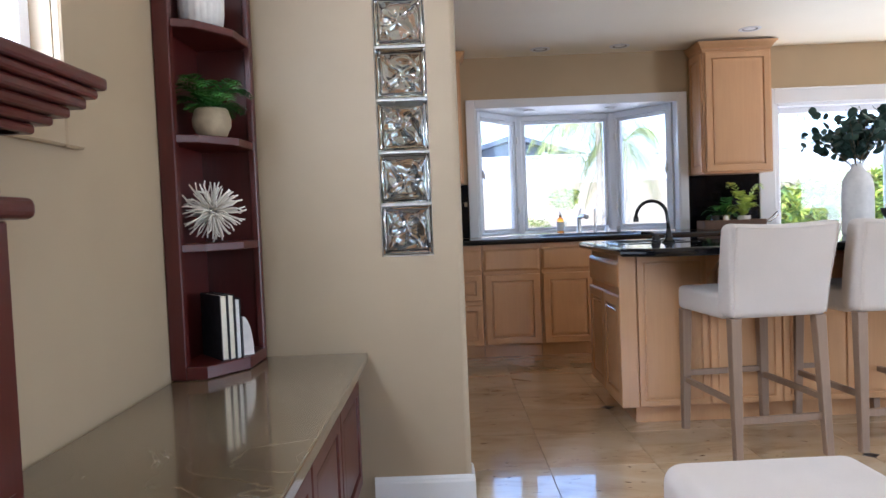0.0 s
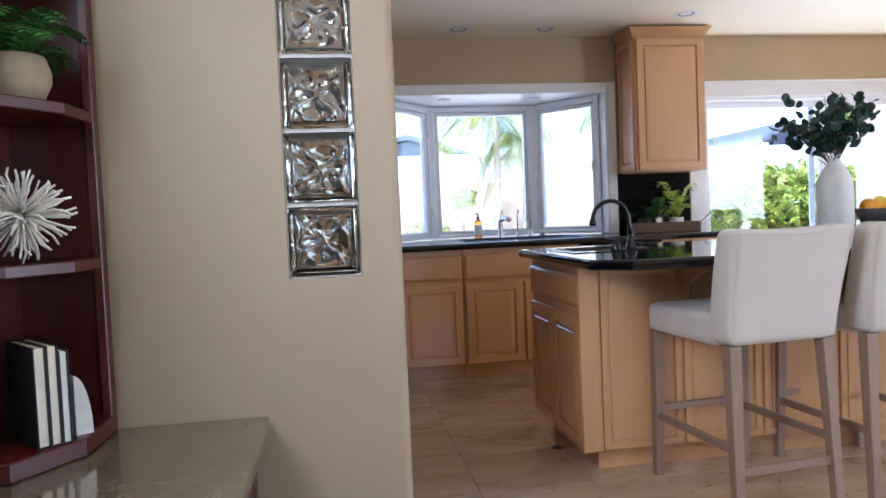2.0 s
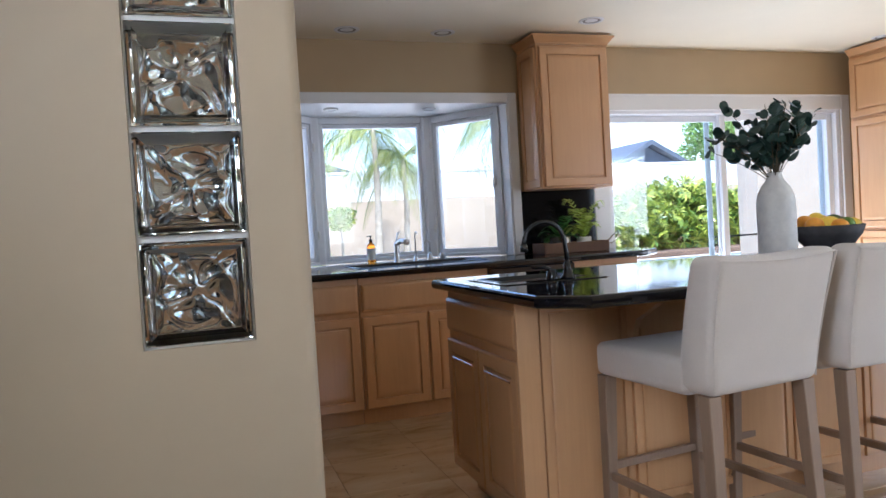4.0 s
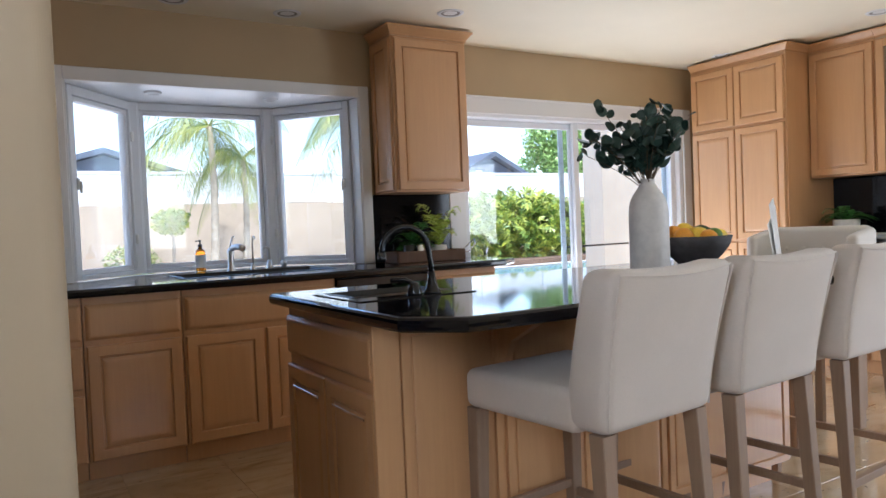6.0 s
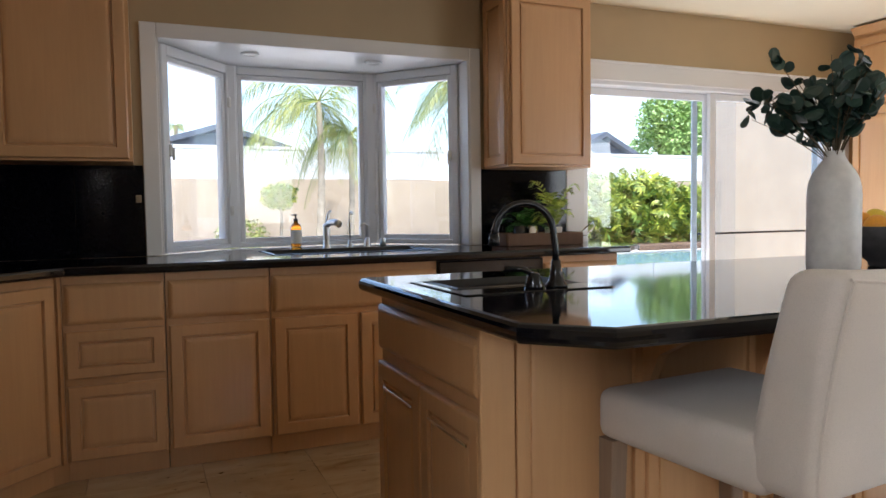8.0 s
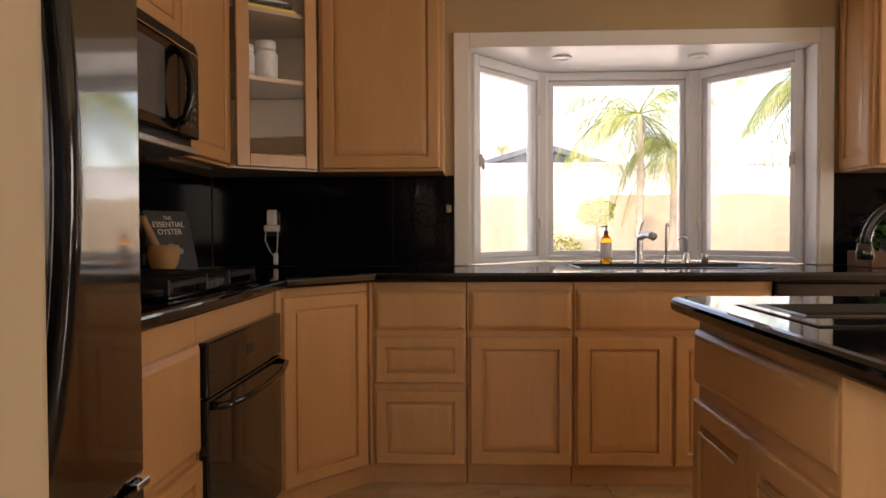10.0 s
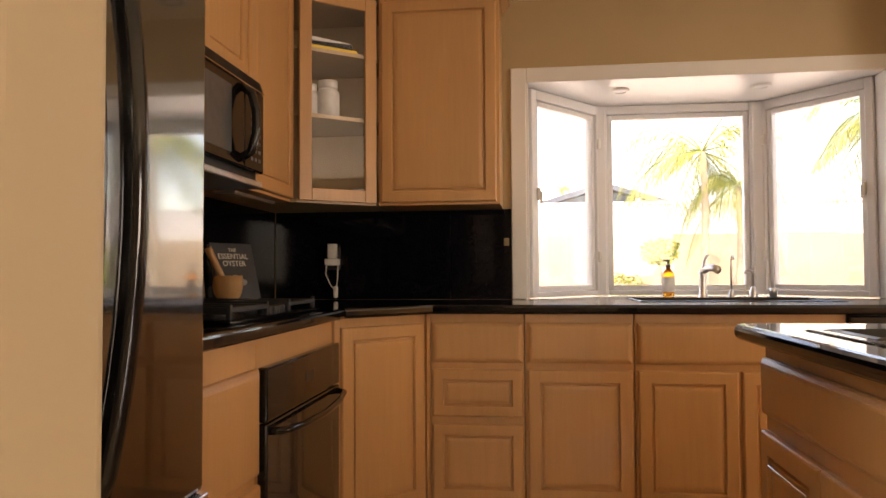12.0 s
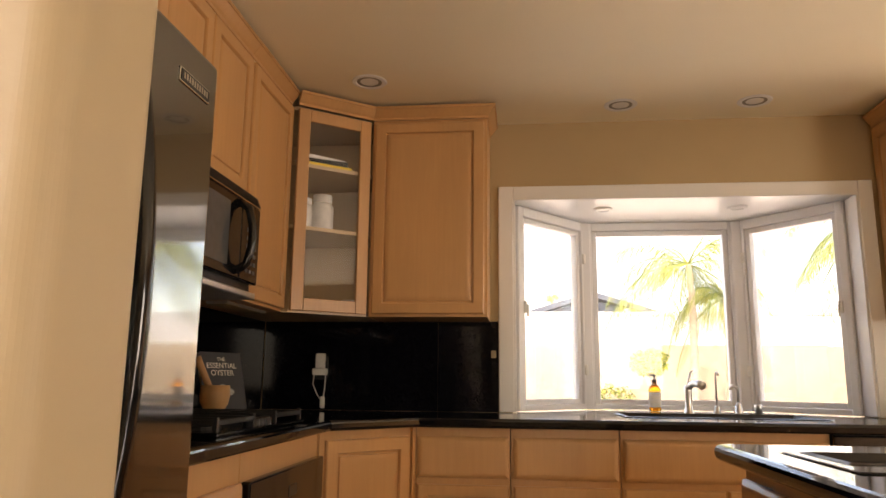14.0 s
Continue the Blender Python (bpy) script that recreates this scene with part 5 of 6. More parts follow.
# ---- pantry and east cabinets ----
PF = 5.962
pan = thing("pantry_cabinet", "tall honey maple pantry cabinet with four doors", "cabinet", (PF + 0.02, 8.922, 0), -90)
part("body", box(-0.425, 0.0015, TOE, 0.445, XR - PF - 0.026, UZ1 + 0.01, 0.002), MAPLE, pan)
part("toe_kick", box(-0.425, 0.05, 0.001, 0.445, 0.07, TOE - 0.001), MAPLE, pan)
for a, b in ((-0.415, -0.004), (0.004, 0.429)):
    front(DOOR, b - a, 0.475, pan, ((a + b) / 2, -0.02, 1.852))
    front(DOOR, b - a, 0.885, pan, ((a + b) / 2, -0.02, 0.945))
    front(DOOR, b - a, 0.80, pan, ((a + b) / 2, -0.02, 0.12))
crown([(-0.425, 0.0), (0.445, 0.0), (0.445, 0.28)], UZ1 - 0.002, pan)
EF = 6.25
for y0, y1, glazed in ((7.98, 8.474, False), (7.40, 7.978, True), (6.82, 7.398, True)):
    c = thing("wall_cabinet", "honey maple wall cabinet with glass door" if glazed else "honey maple wall cabinet beside the pantry", "cabinet", (EF + 0.02, (y0 + y1) / 2, 1.395), -90, "east wall cabinets")
    w, hh = (y1 - y0) / 2, UZ1 - 1.395
    if glazed:
        own = box(-w, 0.0015, 0, -w + 0.018, XR - EF - 0.026, hh)
        box(w - 0.018, 0.0015, 0, w, XR - EF - 0.026, hh, bm=own)
        box(-w + 0.018, 0.0015, 0, w - 0.018, XR - EF - 0.026, 0.018, bm=own)
        box(-w + 0.018, 0.0015, hh - 0.018, w - 0.018, XR - EF - 0.026, hh, bm=own)
        box(-w + 0.018, XR - EF - 0.034, 0.018, w - 0.018, XR - EF - 0.026, hh - 0.018, bm=own)
        for z in (0.33, 0.64):
            box(-w + 0.018, 0.01, z, w - 0.018, XR - EF - 0.034, z + 0.016, bm=own)
        part("body", own, MAPLE_IN, c)
        g = w * 2 - 0.02
        d_ = box(-g / 2, 0, 0, -g / 2 + 0.055, 0.02, hh - 0.03, 0.003)
        box(g / 2 - 0.055, 0, 0, g / 2, 0.02, hh - 0.03, 0.003, bm=d_)
        box(-g / 2 + 0.0552, 0.0003, 0, g / 2 - 0.0552, 0.02, 0.055, 0.003, bm=d_)
        box(-g / 2 + 0.0552, 0.0003, hh - 0.085, g / 2 - 0.0552, 0.02, hh - 0.03, 0.003, bm=d_)
        d_ = part("door", d_, MAPLE, c, "", pose(0, -0.02, 0.012))
        pp = part("pane", box(-g / 2 + 0.052, 0.012, 0.052, g / 2 - 0.052, 0.016, hh - 0.082), GLASS, d_)
        pp.visible_shadow = False
    else:
        part("body", box(-w, 0.0015, 0, w, XR - EF - 0.026, hh, 0.002), MAPLE, c)
        front(DOOR, w * 2 - 0.02, hh - 0.03, c, (0, -0.02, 0.012))
    crown([(-w, 0), (w, 0)], hh, c)
eb = thing("base_cabinet", "honey maple base cabinets along the east wall", "cabinet", (5.98, 7.61, 0), -90)
part("body", box(-0.862, 0.0015, TOE, 0.862, XR - 5.98 - 0.006, CB - 0.001, 0.002), MAPLE, eb)
part("toe_kick", box(-0.86, 0.06, 0.001, 0.86, 0.08, TOE - 0.001), MAPLE, eb)
for k in range(3):
    x = -0.574 + k * 0.574
    front(DRAWER, 0.55, ZT1 - ZT0, eb, (x, -0.02, ZT0), name="drawer")
    front(DOOR, 0.55, ZD1 - ZD0, eb, (x, -0.02, ZD0))
tagged(part("worktop", box(5.935, 6.745, CB, XR - 0.003, 8.473, CT, 0.012, 3), GRANITE), "polished black granite worktop beside the pantry", "worktop")
tagged(part("backsplash", box(XR - 0.016, 6.745, CT + 0.001, XR - 0.002, 8.473, 1.394, 0.001), TILEBLACK), "polished black granite backsplash panel", "backsplash", "", "structure")
potted_fern("green fern in a white pot on the east worktop", (6.32, 8.24, CT + 0.001), [(0.075, 0), (0.085, 0.005), (0.092, 0.15), (0.087, 0.15), (0.08, 0.12)], CERAMIC, 16, 0.27, FERN, 31, 0.145, 0.75, width=0.2)
for k in range(4):
    o = thing("plate", "white plate stacked on the east worktop", "plate", (6.30, 7.93, CT + 0.001 + k * 0.011), group="stacked plates")
    part("disc", lathe([(0.06, 0), (0.07, 0.002), (0.115, 0.012), (0.115, 0.015), (0.065, 0.006), (0.001, 0.005)], 28), CERAMIC, o, smooth=True)

# ---- dining corner ----


def tufted_chair(m):
    c = tagged(new("dining_chair"), "button-tufted oatmeal linen dining armchair", "chair", "dining chairs")
    own = box(-0.29, 0.0, 0.40, 0.29, 0.11, 1.05, 0.035, 4)
    bmesh.ops.subdivide_edges(own, edges=[e for e in own.edges if e.calc_length() > 0.3], cuts=12)
    for v in own.verts:
        v.co.y += 0.06 * max(0, v.co.z - 0.45)
    part("backrest", own, TUFT, c, smooth=True)
    own = bmesh.new()
    for r_, z in enumerate((0.92, 0.80, 0.68)):
        for k in range(4 - r_ % 2):
            x = (-0.165 if r_ % 2 == 0 else -0.11) + 0.11 * k
            o2 = bmesh.new()
            bmesh.ops.create_icosphere(o2, subdivisions=2, radius=0.013)
            bmesh.ops.transform(o2, matrix=pose(x, 0.06 * (z - 0.45) - 0.001, z) @ Matrix.Diagonal((1, 0.5, 1, 1)), verts=o2.verts)
            part("button", o2, TUFT, c, "covered button")
    for sx in (-1, 1):
        own = box(sx * 0.29 - 0.035, -0.16, 0.55, sx * 0.29 + 0.035, 0.10, 1.04, 0.03, 3)
        for v in own.verts:
            if v.co.y < 0:
                v.co.z = 0.55 + (v.co.z - 0.55) * 0.93
        part("wing", own, TUFT, c, smooth=True)
    part("seat", box(-0.27, -0.48, 0.36, 0.27, 0.02, 0.50, 0.03, 4), TUFT, c, smooth=True)
    for sx in (-1, 1):
        for y in (-0.44, 0.06):
            part("leg", box(sx * 0.24 - 0.02, y - 0.02, 0, sx * 0.24 + 0.02, y + 0.02, 0.36, 0.003), WEATHER, c)
    c.matrix_basis = m
    return c


tufted_chair(pose(5.0, 7.70, 0.0, 0, 0, -84))
tb = thing("dining_table", "small dark wood dining table beyond the island", "table", (4.42, 7.72, 0))
part("tabletop", box(-0.32, -0.5, 0.715, 0.32, 0.5, 0.75, 0.006, 2), WEATHER, tb)
for sx in (-1, 1):
    for sy in (-1, 1):
        part("leg", box(sx * 0.27 - 0.03, sy * 0.44 - 0.03, 0, sx * 0.27 + 0.03, sy * 0.44 + 0.03, 0.714, 0.004), WEATHER, tb)
mn = thing("folded_papers", "white folded paper sheets standing in a holder on the table", "papers", (4.42, 7.50, 0.7505))
part("holder", box(-0.05, -0.03, 0, 0.05, 0.03, 0.05, 0.004), BLACKSAT, mn)
for k, (tilt, h) in enumerate(((-24, 0.47), (-19, 0.42), (-29, 0.38))):
    part("sheet", box(-0.045, -0.001 + 0.006 * k, 0.0, 0.045, 0.001 + 0.006 * k, h, 0.0005), WHITEPLASTIC, mn, "", pose(0, 0, 0.02, 0, tilt, 20))

# ---- ceiling downlights ----
for x, y in ((1.763, 9.267), (2.403, 9.267), (3.292, 8.884), (0.575, 8.885), (5.942, 8.995), (5.9, 7.75)):
    o = thing("recessed_downlight", "white recessed ceiling downlight, switched off", "downlight", (x, y, H), group="ceiling downlights")
    part("trim_ring", lathe([(0.058, -0.002), (0.062, -0.006), (0.078, -0.005), (0.082, -0.001), (0.06, -0.0006)], 28), WHITE, o)
    part("baffle", lathe([(0.001, -0.0008), (0.03, -0.0012), (0.057, -0.003), (0.0585, -0.0012), (0.001, -0.0004)], 28), plain("baffle_grey", (0.25, 0.24, 0.22), 0.5) if "baffle_grey" not in bpy.data.materials else bpy.data.materials["baffle_grey"], o)

# ---- living room: desk, corner shelves, mantel, ottoman ----
DZ, DXF = 0.586, 0.624
desk = thing("built_in_desk", "dark cherry built-in cabinet under a marble top", "cabinet", (0, 0, 0))
part("body", box(XV + 0.004, 3.6, 0.08, DXF - 0.05, PY0 - 0.06, DZ - 0.041, 0.002), CHERRY, desk)
part("plinth", box(XV + 0.004, 3.6, 0.001, DXF - 0.09, PY0 - 0.06, 0.079), CHERRY, desk)
for k in range(5):
    y0 = 6.09 - (k + 1) * 0.475
    front(DOOR, 0.465, 0.405, desk, (DXF - 0.03, y0 + 0.237, 0.1), 90, CHERRY)
    dd = front(DRAWER, 0.465, 0.03, desk, (DXF - 0.03, y0 + 0.237, 0.51), 90, CHERRY, "rail")
tagged(part("desk_top", box(XV + 0.003, 3.6, DZ - 0.04, DXF, PY0 - 0.003, DZ, 0.006, 2), MARBLE), "polished brown marble counter top with pale veins", "countertop")

shelf = thing("corner_shelf", "tall dark cherry open corner shelf unit", "shelf", (0, 0, 0))
SY, SXR = 5.77, 0.235
part("back_panel", box(XV + 0.002, SY + 0.04, DZ + 0.002, XV + 0.016, PY0 - 0.018, H - 0.003), CHERRY, shelf)
part("back_panel", box(XV + 0.002, PY0 - 0.0175, DZ + 0.002, SXR, PY0 - 0.003, H - 0.003), CHERRY, shelf)
part("stile", box(XV + 0.002, SY, DZ + 0.002, XV + 0.055, SY + 0.04, H - 0.003, 0.003), CHERRY, shelf)
part("stile", box(SXR - 0.02, PY0 - 0.055, DZ + 0.002, SXR + 0.004, PY0 - 0.018, H - 0.003, 0.003), CHERRY, shelf)


def shelf_board(z, th, grow=0.0):
    pts = [(XV + 0.017, SY + 0.041), (XV + 0.056, SY + 0.02 - grow), (0.135 + grow, SY + 0.05 - grow), (SXR - 0.01 + grow, SY + 0.19), (SXR + grow, PY0 - 0.056), (SXR - 0.021, PY0 - 0.0185), (XV + 0.017, PY0 - 0.0185)]
    part("shelf_board", prism(pts, z - th, z, 0.003, 1), CHERRY, shelf)


part("base_board", prism([(XV + 0.017, SY + 0.041), (XV + 0.0565, SY - 0.004), (0.135, SY + 0.005), (SXR, SY + 0.16), (SXR + 0.006, PY0 - 0.0565), (SXR - 0.021, PY0 - 0.0185), (XV + 0.017, PY0 - 0.0185)], DZ + 0.002, DZ + 0.045, 0.003, 1), CHERRY, shelf)
for z in (1.039, 1.404, 1.784):
    shelf_board(z, 0.028)
potted_fern("green fern in a round cream stone pot on the shelf", (0.135, 5.955, 1.405), [(0.04, 0), (0.05, 0.006), (0.066, 0.042), (0.067, 0.065), (0.057, 0.098), (0.052, 0.104), (0.048, 0.10), (0.043, 0.085)], CREAMPOT, 28, 0.18, FERN, 41, 0.094, 1.05, width=0.28, spread=1.05)
cp_ = thing("ceramic_pot", "ribbed white ceramic pot on the upper shelf", "pot", (0.122, 5.945, 1.785))
own = lathe([(0.055, 0), (0.07, 0.006), (0.076, 0.05), (0.078, 0.12), (0.074, 0.16), (0.07, 0.16), (0.066, 0.12), (0.001, 0.03)], 64)
for v in own.verts:
    k = 1 + 0.02 * math.sin(20 * math.atan2(v.co.y, v.co.x))
    v.co.x, v.co.y = v.co.x * k, v.co.y * k
part("body", own, CERAMIC, cp_, smooth=True)
co = thing("coral_ornament", "white coral-like spiky ornament on the shelf", "ornament", (0.132, 5.925, 1.04 + 0.11))
rnd = random.Random(8)
for k in range(120):
    z = 1 - 2 * (k + 0.5) / 120
    a = k * 2.39996
    d = Vector((math.sqrt(1 - z * z) * math.cos(a), math.sqrt(1 - z * z) * math.sin(a), z))
    b = Vector((rnd.uniform(-1, 1), rnd.uniform(-1, 1), rnd.uniform(-1, 1))) * 0.018
    L = rnd.uniform(0.095, 0.112)
    part("branch", tube([d * 0.012, d * L * 0.4 + b * 0.5, d * L * 0.75 + b, d * L + b * 0.6], 0.0036, 6, None, 0.75), CORAL, co, smooth=True)
BA = 38
for k, (wd, h, lab) in enumerate(((0.024, 0.225, "thick black hardback book standing on the shelf"), (0.021, 0.225, "thin black hardback book on the shelf"), (0.018, 0.21, "slim black book with white pages on shelf"))):
    off = (0.026, 0.052, 0.075)[k]
    b_ = thing("book", lab, "book", (0.092 + off * math.cos(radians(BA)), 5.925 + off * math.sin(radians(BA)), DZ + 0.046), BA, "books on the shelf")
    for sd in (-1, 1):
        part("cover", box(sd * wd / 2 - 0.002, -0.095, 0, sd * wd / 2 + 0.002, 0.095, h, 0.0008), BLACKBOOK, b_)
    part("spine", box(-wd / 2 + 0.0022, 0.0905, 0, wd / 2 - 0.0022, 0.095, h, 0.0008), BLACKBOOK, b_)
    part("page_block", box(-wd / 2 + 0.0022, -0.091, 0.003, wd / 2 - 0.0022, 0.09, h - 0.004), PAPER if k < 2 else WHITEPLASTIC, b_, "cream page edges")
be = thing("bookend", "white rounded stone bookend against the books", "bookend", (0.2, 5.98, DZ + 0.046), BA)
own = bmesh.new()
pts = [(0, 0)] + [(0.085 * math.cos(t), 0.14 * math.sin(t)) for t in [i * math.pi / 20 for i in range(11)]]
lo = [own.verts.new((-0.012 + x * 0.45, -0.03, z)) for x, z in pts]
hi = [own.verts.new((-0.012 + x * 0.45, 0.03, z)) for x, z in pts]
own.faces.new(lo)
own.faces.new(hi[::-1])
for i in range(len(pts)):
    own.faces.new((lo[i], hi[i], hi[(i + 1) % len(pts)], lo[(i + 1) % len(pts)]))
bmesh.ops.recalc_face_normals(own, faces=own.faces[:])
part("stone", own, CERAMIC, be)

# mantel and its pilaster
man = thing("fireplace_mantel", "dark cherry fireplace mantel with stepped cornice", "mantel", (0, 0, 0))
MX, MY = 0.185, 4.75
part("pilaster", box(XV + 0.003, 3.7, DZ + 0.002, MX - 0.02, MY - 0.06, 1.115, 0.004), CHERRY, man)
part("pilaster_panel", box(MX - 0.0195, 4.15, DZ + 0.05, MX - 0.008, MY - 0.10, 1.065, 0.004), CHERRY, man)
part("frieze", box(XV + 0.003, 3.7, 1.160, MX - 0.025, MY - 0.065, 1.275, 0.004), CHERRY, man)
part("necking", box(XV + 0.003, 3.7, 1.117, MX + 0.01, MY - 0.015, 1.157, 0.014, 3), CHERRY, man)
for k, (o, z0, z1) in enumerate(((0.0, 1.277, 1.277), (0.03, 1.278, 1.297), (0.07, 1.298, 1.317), (0.11, 1.318, 1.340), (0.15, 1.341, 1.365), (0.18, 1.366, 1.387), (0.205, 1.388, 1.415))):
    part("cornice_step", box(XV + 0.003, 3.7, z0, MX - 0.02 + o * 0.35, MY + o, z1, 0.007, 2), CHERRY, man)
tagged(part("chimney_breast", box(XV + 0.002, 1.2, 0.001, MX - 0.06, 3.59, H - 0.002), CREAM), "cream painted chimney breast behind the mantel", "wall", "", "structure")

ot = thing("ottoman", "white linen upholstered ottoman with rounded corners", "ottoman", (1.765, 5.03, 0), 2)
part("cushion", box(-0.265, -0.30, 0.14, 0.265, 0.30, 0.42, 0.05, 5), LINEN, ot, smooth=True)
for sx in (-1, 1):
    for sy in (-1, 1):
        part("leg", box(sx * 0.2 - 0.02, sy * 0.23 - 0.02, 0, sx * 0.2 + 0.02, sy * 0.23 + 0.02, 0.14, 0.003), WEATHER, ot)

# ---- garden ----
GZ = -0.10


def tex_mat(name, a, b, scale, rough=0.9):
    k = Mat(name, rough)
    v = k.coords(local=False)
    f = k.noise(v, scale, 6)
    k.col(k.ramp(f, [(0.3, a), (0.7, b)]))
    k.bump(k.noise(v, scale * 12, 4), 0.3, 0.01)
    return k.m


PAVING = tex_mat("pale_concrete", (0.58, 0.55, 0.50), (0.68, 0.65, 0.59), 1.5)
STUCCO = tex_mat("tan_stucco", (0.36, 0.29, 0.21), (0.44, 0.36, 0.27), 1.2)
STUCCO2 = tex_mat("cream_stucco", (0.38, 0.33, 0.26), (0.45, 0.39, 0.31), 2.0)
FENCE = tex_mat("white_vinyl_fence", (0.58, 0.60, 0.62), (0.66, 0.68, 0.70), 2.0, 0.4)
ROOFT = tex_mat("slate_roof", (0.06, 0.075, 0.10), (0.10, 0.12, 0.15), 2.0)
SOIL = tex_mat("garden_soil", (0.08, 0.05, 0.03), (0.14, 0.09, 0.06), 4.0)
BARK = tex_mat("palm_bark", (0.30, 0.25, 0.18), (0.42, 0.36, 0.27), 6.0)
WATER = plain("pool_water", (0.25, 0.45, 0.48), 0.05)
PALM = leaf("palm_leaf", (0.08, 0.14, 0.03), (0.34, 0.35, 0.08))
HEDGE = leaf("philodendron_leaf", (0.05, 0.13, 0.02), (0.44, 0.46, 0.06))
TREE = leaf("tree_leaf", (0.12, 0.25, 0.05), (0.32, 0.45, 0.13))
structure("ground", box(-300, YB + T + 0.001, GZ - 0.5, 300, 400, GZ), PAVING, "pale concrete patio running out to the garden", "ground")
structure("planting_bed", box(-12, 21.4, GZ + 0.001, 26, 23.3, GZ + 0.25, 0.03), SOIL, "dark soil planting bed along the garden wall", "ground")
pool = thing("swimming_pool", "swimming pool with pale coping", "pool", (13.5, 18.6, GZ))
part("coping", box(-4.5, -2.4, 0.002, 4.5, 2.4, 0.12, 0.03, 2), PAVING, pool)
part("water", box(-4.1, -2.0, 0.121, 4.1, 2.0, 0.127), WATER, pool, "pale blue water")
structure("garden_wall", box(-14, 23.5, GZ, 34, 23.75, 1.96), STUCCO, "tan stucco garden wall", "wall")
fence = thing("fence", "white vinyl fence on top of the garden wall", "fence", (0, 23.62, 1.961))
PANEL = None
for k in range(20):
    x = -13 + k * 2.4
    if PANEL is None:
        a = part("fence_panel", box(0.07, -0.02, 0.03, 2.33, 0.02, 0.74, 0.005), FENCE, fence, "", (x, 0, 0))
        b = part("post", box(-0.065, -0.065, 0, 0.065, 0.065, 0.90, 0.01), FENCE, fence, "", (x, 0, 0))
        c = part("rail", box(0.066, -0.035, 0.741, 2.334, 0.035, 0.82, 0.008), FENCE, fence, "", (x, 0, 0))
        PANEL = (a.data, b.data, c.data)
    else:
        for n_, me in zip(("fence_panel", "post", "rail"), PANEL):
            shared(n_, me, fence, (x, 0, 0))


def palm(at, height, trunk_r, fronds, length, seed, label, droop=1.0):
    rnd = random.Random(seed)
    p = thing("palm_tree", label, "palm tree", at, group="garden palms")
    own = bmesh.new()
    n = 18
    pts = [(0.12 * math.sin(i * 0.14), 0.05 * math.sin(i * 0.2), height * i / n) for i in range(n + 1)]
    tube(pts, trunk_r, 14, own, 0.62)
    for i, v in enumerate(own.verts):
        if (i // 14) % 2:
            v.co.x, v.co.y = v.co.x * 1.0 + 0.012, v.co.y
    part("trunk", own, BARK, p, smooth=True)
    top = Vector(pts[-1])
    own = bmesh.new()
    for k in range(fronds):
        a = 2 * math.pi * k / fronds * 1.618 + rnd.uniform(-0.3, 0.3)
        up = rnd.uniform(-0.35, 1.05)
        L = length * rnd.uniform(0.8, 1.1)
        m = 16
        line = []
        for i in range(m + 1):
            t = i / m
            out = L * (0.85 * t - 0.2 * t * t * droop)
            line.append(top + Vector((out * math.cos(a), out * math.sin(a), L * (up * 1.1 * t - (0.55 + 0.5 * up) * droop * t * t))))
        tube(line, 0.018, 5, own, 0.3)
        for i in range(2, m + 1):
            t = i / m
            d = (line[i] - line[i - 1]).normalized()
            sd = d.cross(Vector((0, 0, 1))).normalized()
            w = L * 0.25 * math.sin(math.pi * (0.15 + 0.8 * t)) ** 0.7
            for q in (0.0, 0.2, 0.4, 0.6, 0.8):
                for s in (-1, 1):
                    p0 = line[i - 1].lerp(line[i], q)
                    ax = (sd * s * 0.8 + d * 0.7 + Vector((0, 0, -0.35 + rnd.uniform(-0.35, 0.3)))).normalized()
                    b = d * (L * 0.0032)
                    mid_ = p0 + ax * w * 0.5
                    tip = p0 + ax * w + Vector((0, 0, -0.32 * w))
                    own.faces.new([own.verts.new(v) for v in (p0, mid_ - b, tip, mid_ + b)])
    tagged(part("crown", own, PALM, p, "yellow-green feathery fronds"), kind="stuff")
    return p


palm((4.68, 21.2, GZ), 3.65, 0.095, 19, 2.55, 1, "tall palm tree with feathery fronds by the garden wall")
palm((5.42, 21.4, GZ), 2.95, 0.085, 15, 1.95, 2, "shorter palm tree with drooping fronds by the wall", 1.35)
palm((8.1, 20.6, GZ), 4.2, 0.15, 17, 3.0, 3, "tall palm tree with feathery fronds by the garden wall")
palm((3.1, 52.0, GZ), 6.6, 0.2, 16, 1.1, 4, "distant palm tree beyond the neighbouring roofs")


def leafy(parent, name, mat, seed, count, shape, size, label="", big=False):
    rnd = random.Random(seed)
    vs, fs = [], []
    for k in range(count):
        c = Vector(shape(rnd))
        s = size * rnd.uniform(0.6, 1.3)
        m = Euler((rnd.uniform(-1.1, 1.1), rnd.uniform(-1.1, 1.1), rnd.uniform(0, 6.28))).to_matrix()
        b = len(vs)
        if big:
            for q in range(5):
                an = (q - 2) * 0.5
                tip = Vector((math.sin(an) * s, math.cos(an) * s, -0.25 * s * abs(q - 2) / 2))
                sdv = Vector((math.cos(an), -math.sin(an), 0)) * s * 0.11
                bb = len(vs)
                vs.extend([tuple(c + m @ v) for v in (Vector((0, 0, 0)), tip * 0.55 - sdv, tip, tip * 0.55 + sdv)])
                fs.append((bb, bb + 1, bb + 2, bb + 3))
        else:
            vs.extend([tuple(c + m @ Vector(v)) for v in ((0, -s, 0), (s * 0.5, 0, 0.1 * s), (0, s, 0), (-s * 0.5, 0, 0.1 * s))])
            fs.append((b, b + 1, b + 2, b + 3))
    me = bpy.data.meshes.new(name)
    me.from_pydata(vs, [], fs)
    ob = new(name, finish(me, mat))
    ob.parent = parent
    return tagged(ob, label, kind="stuff")


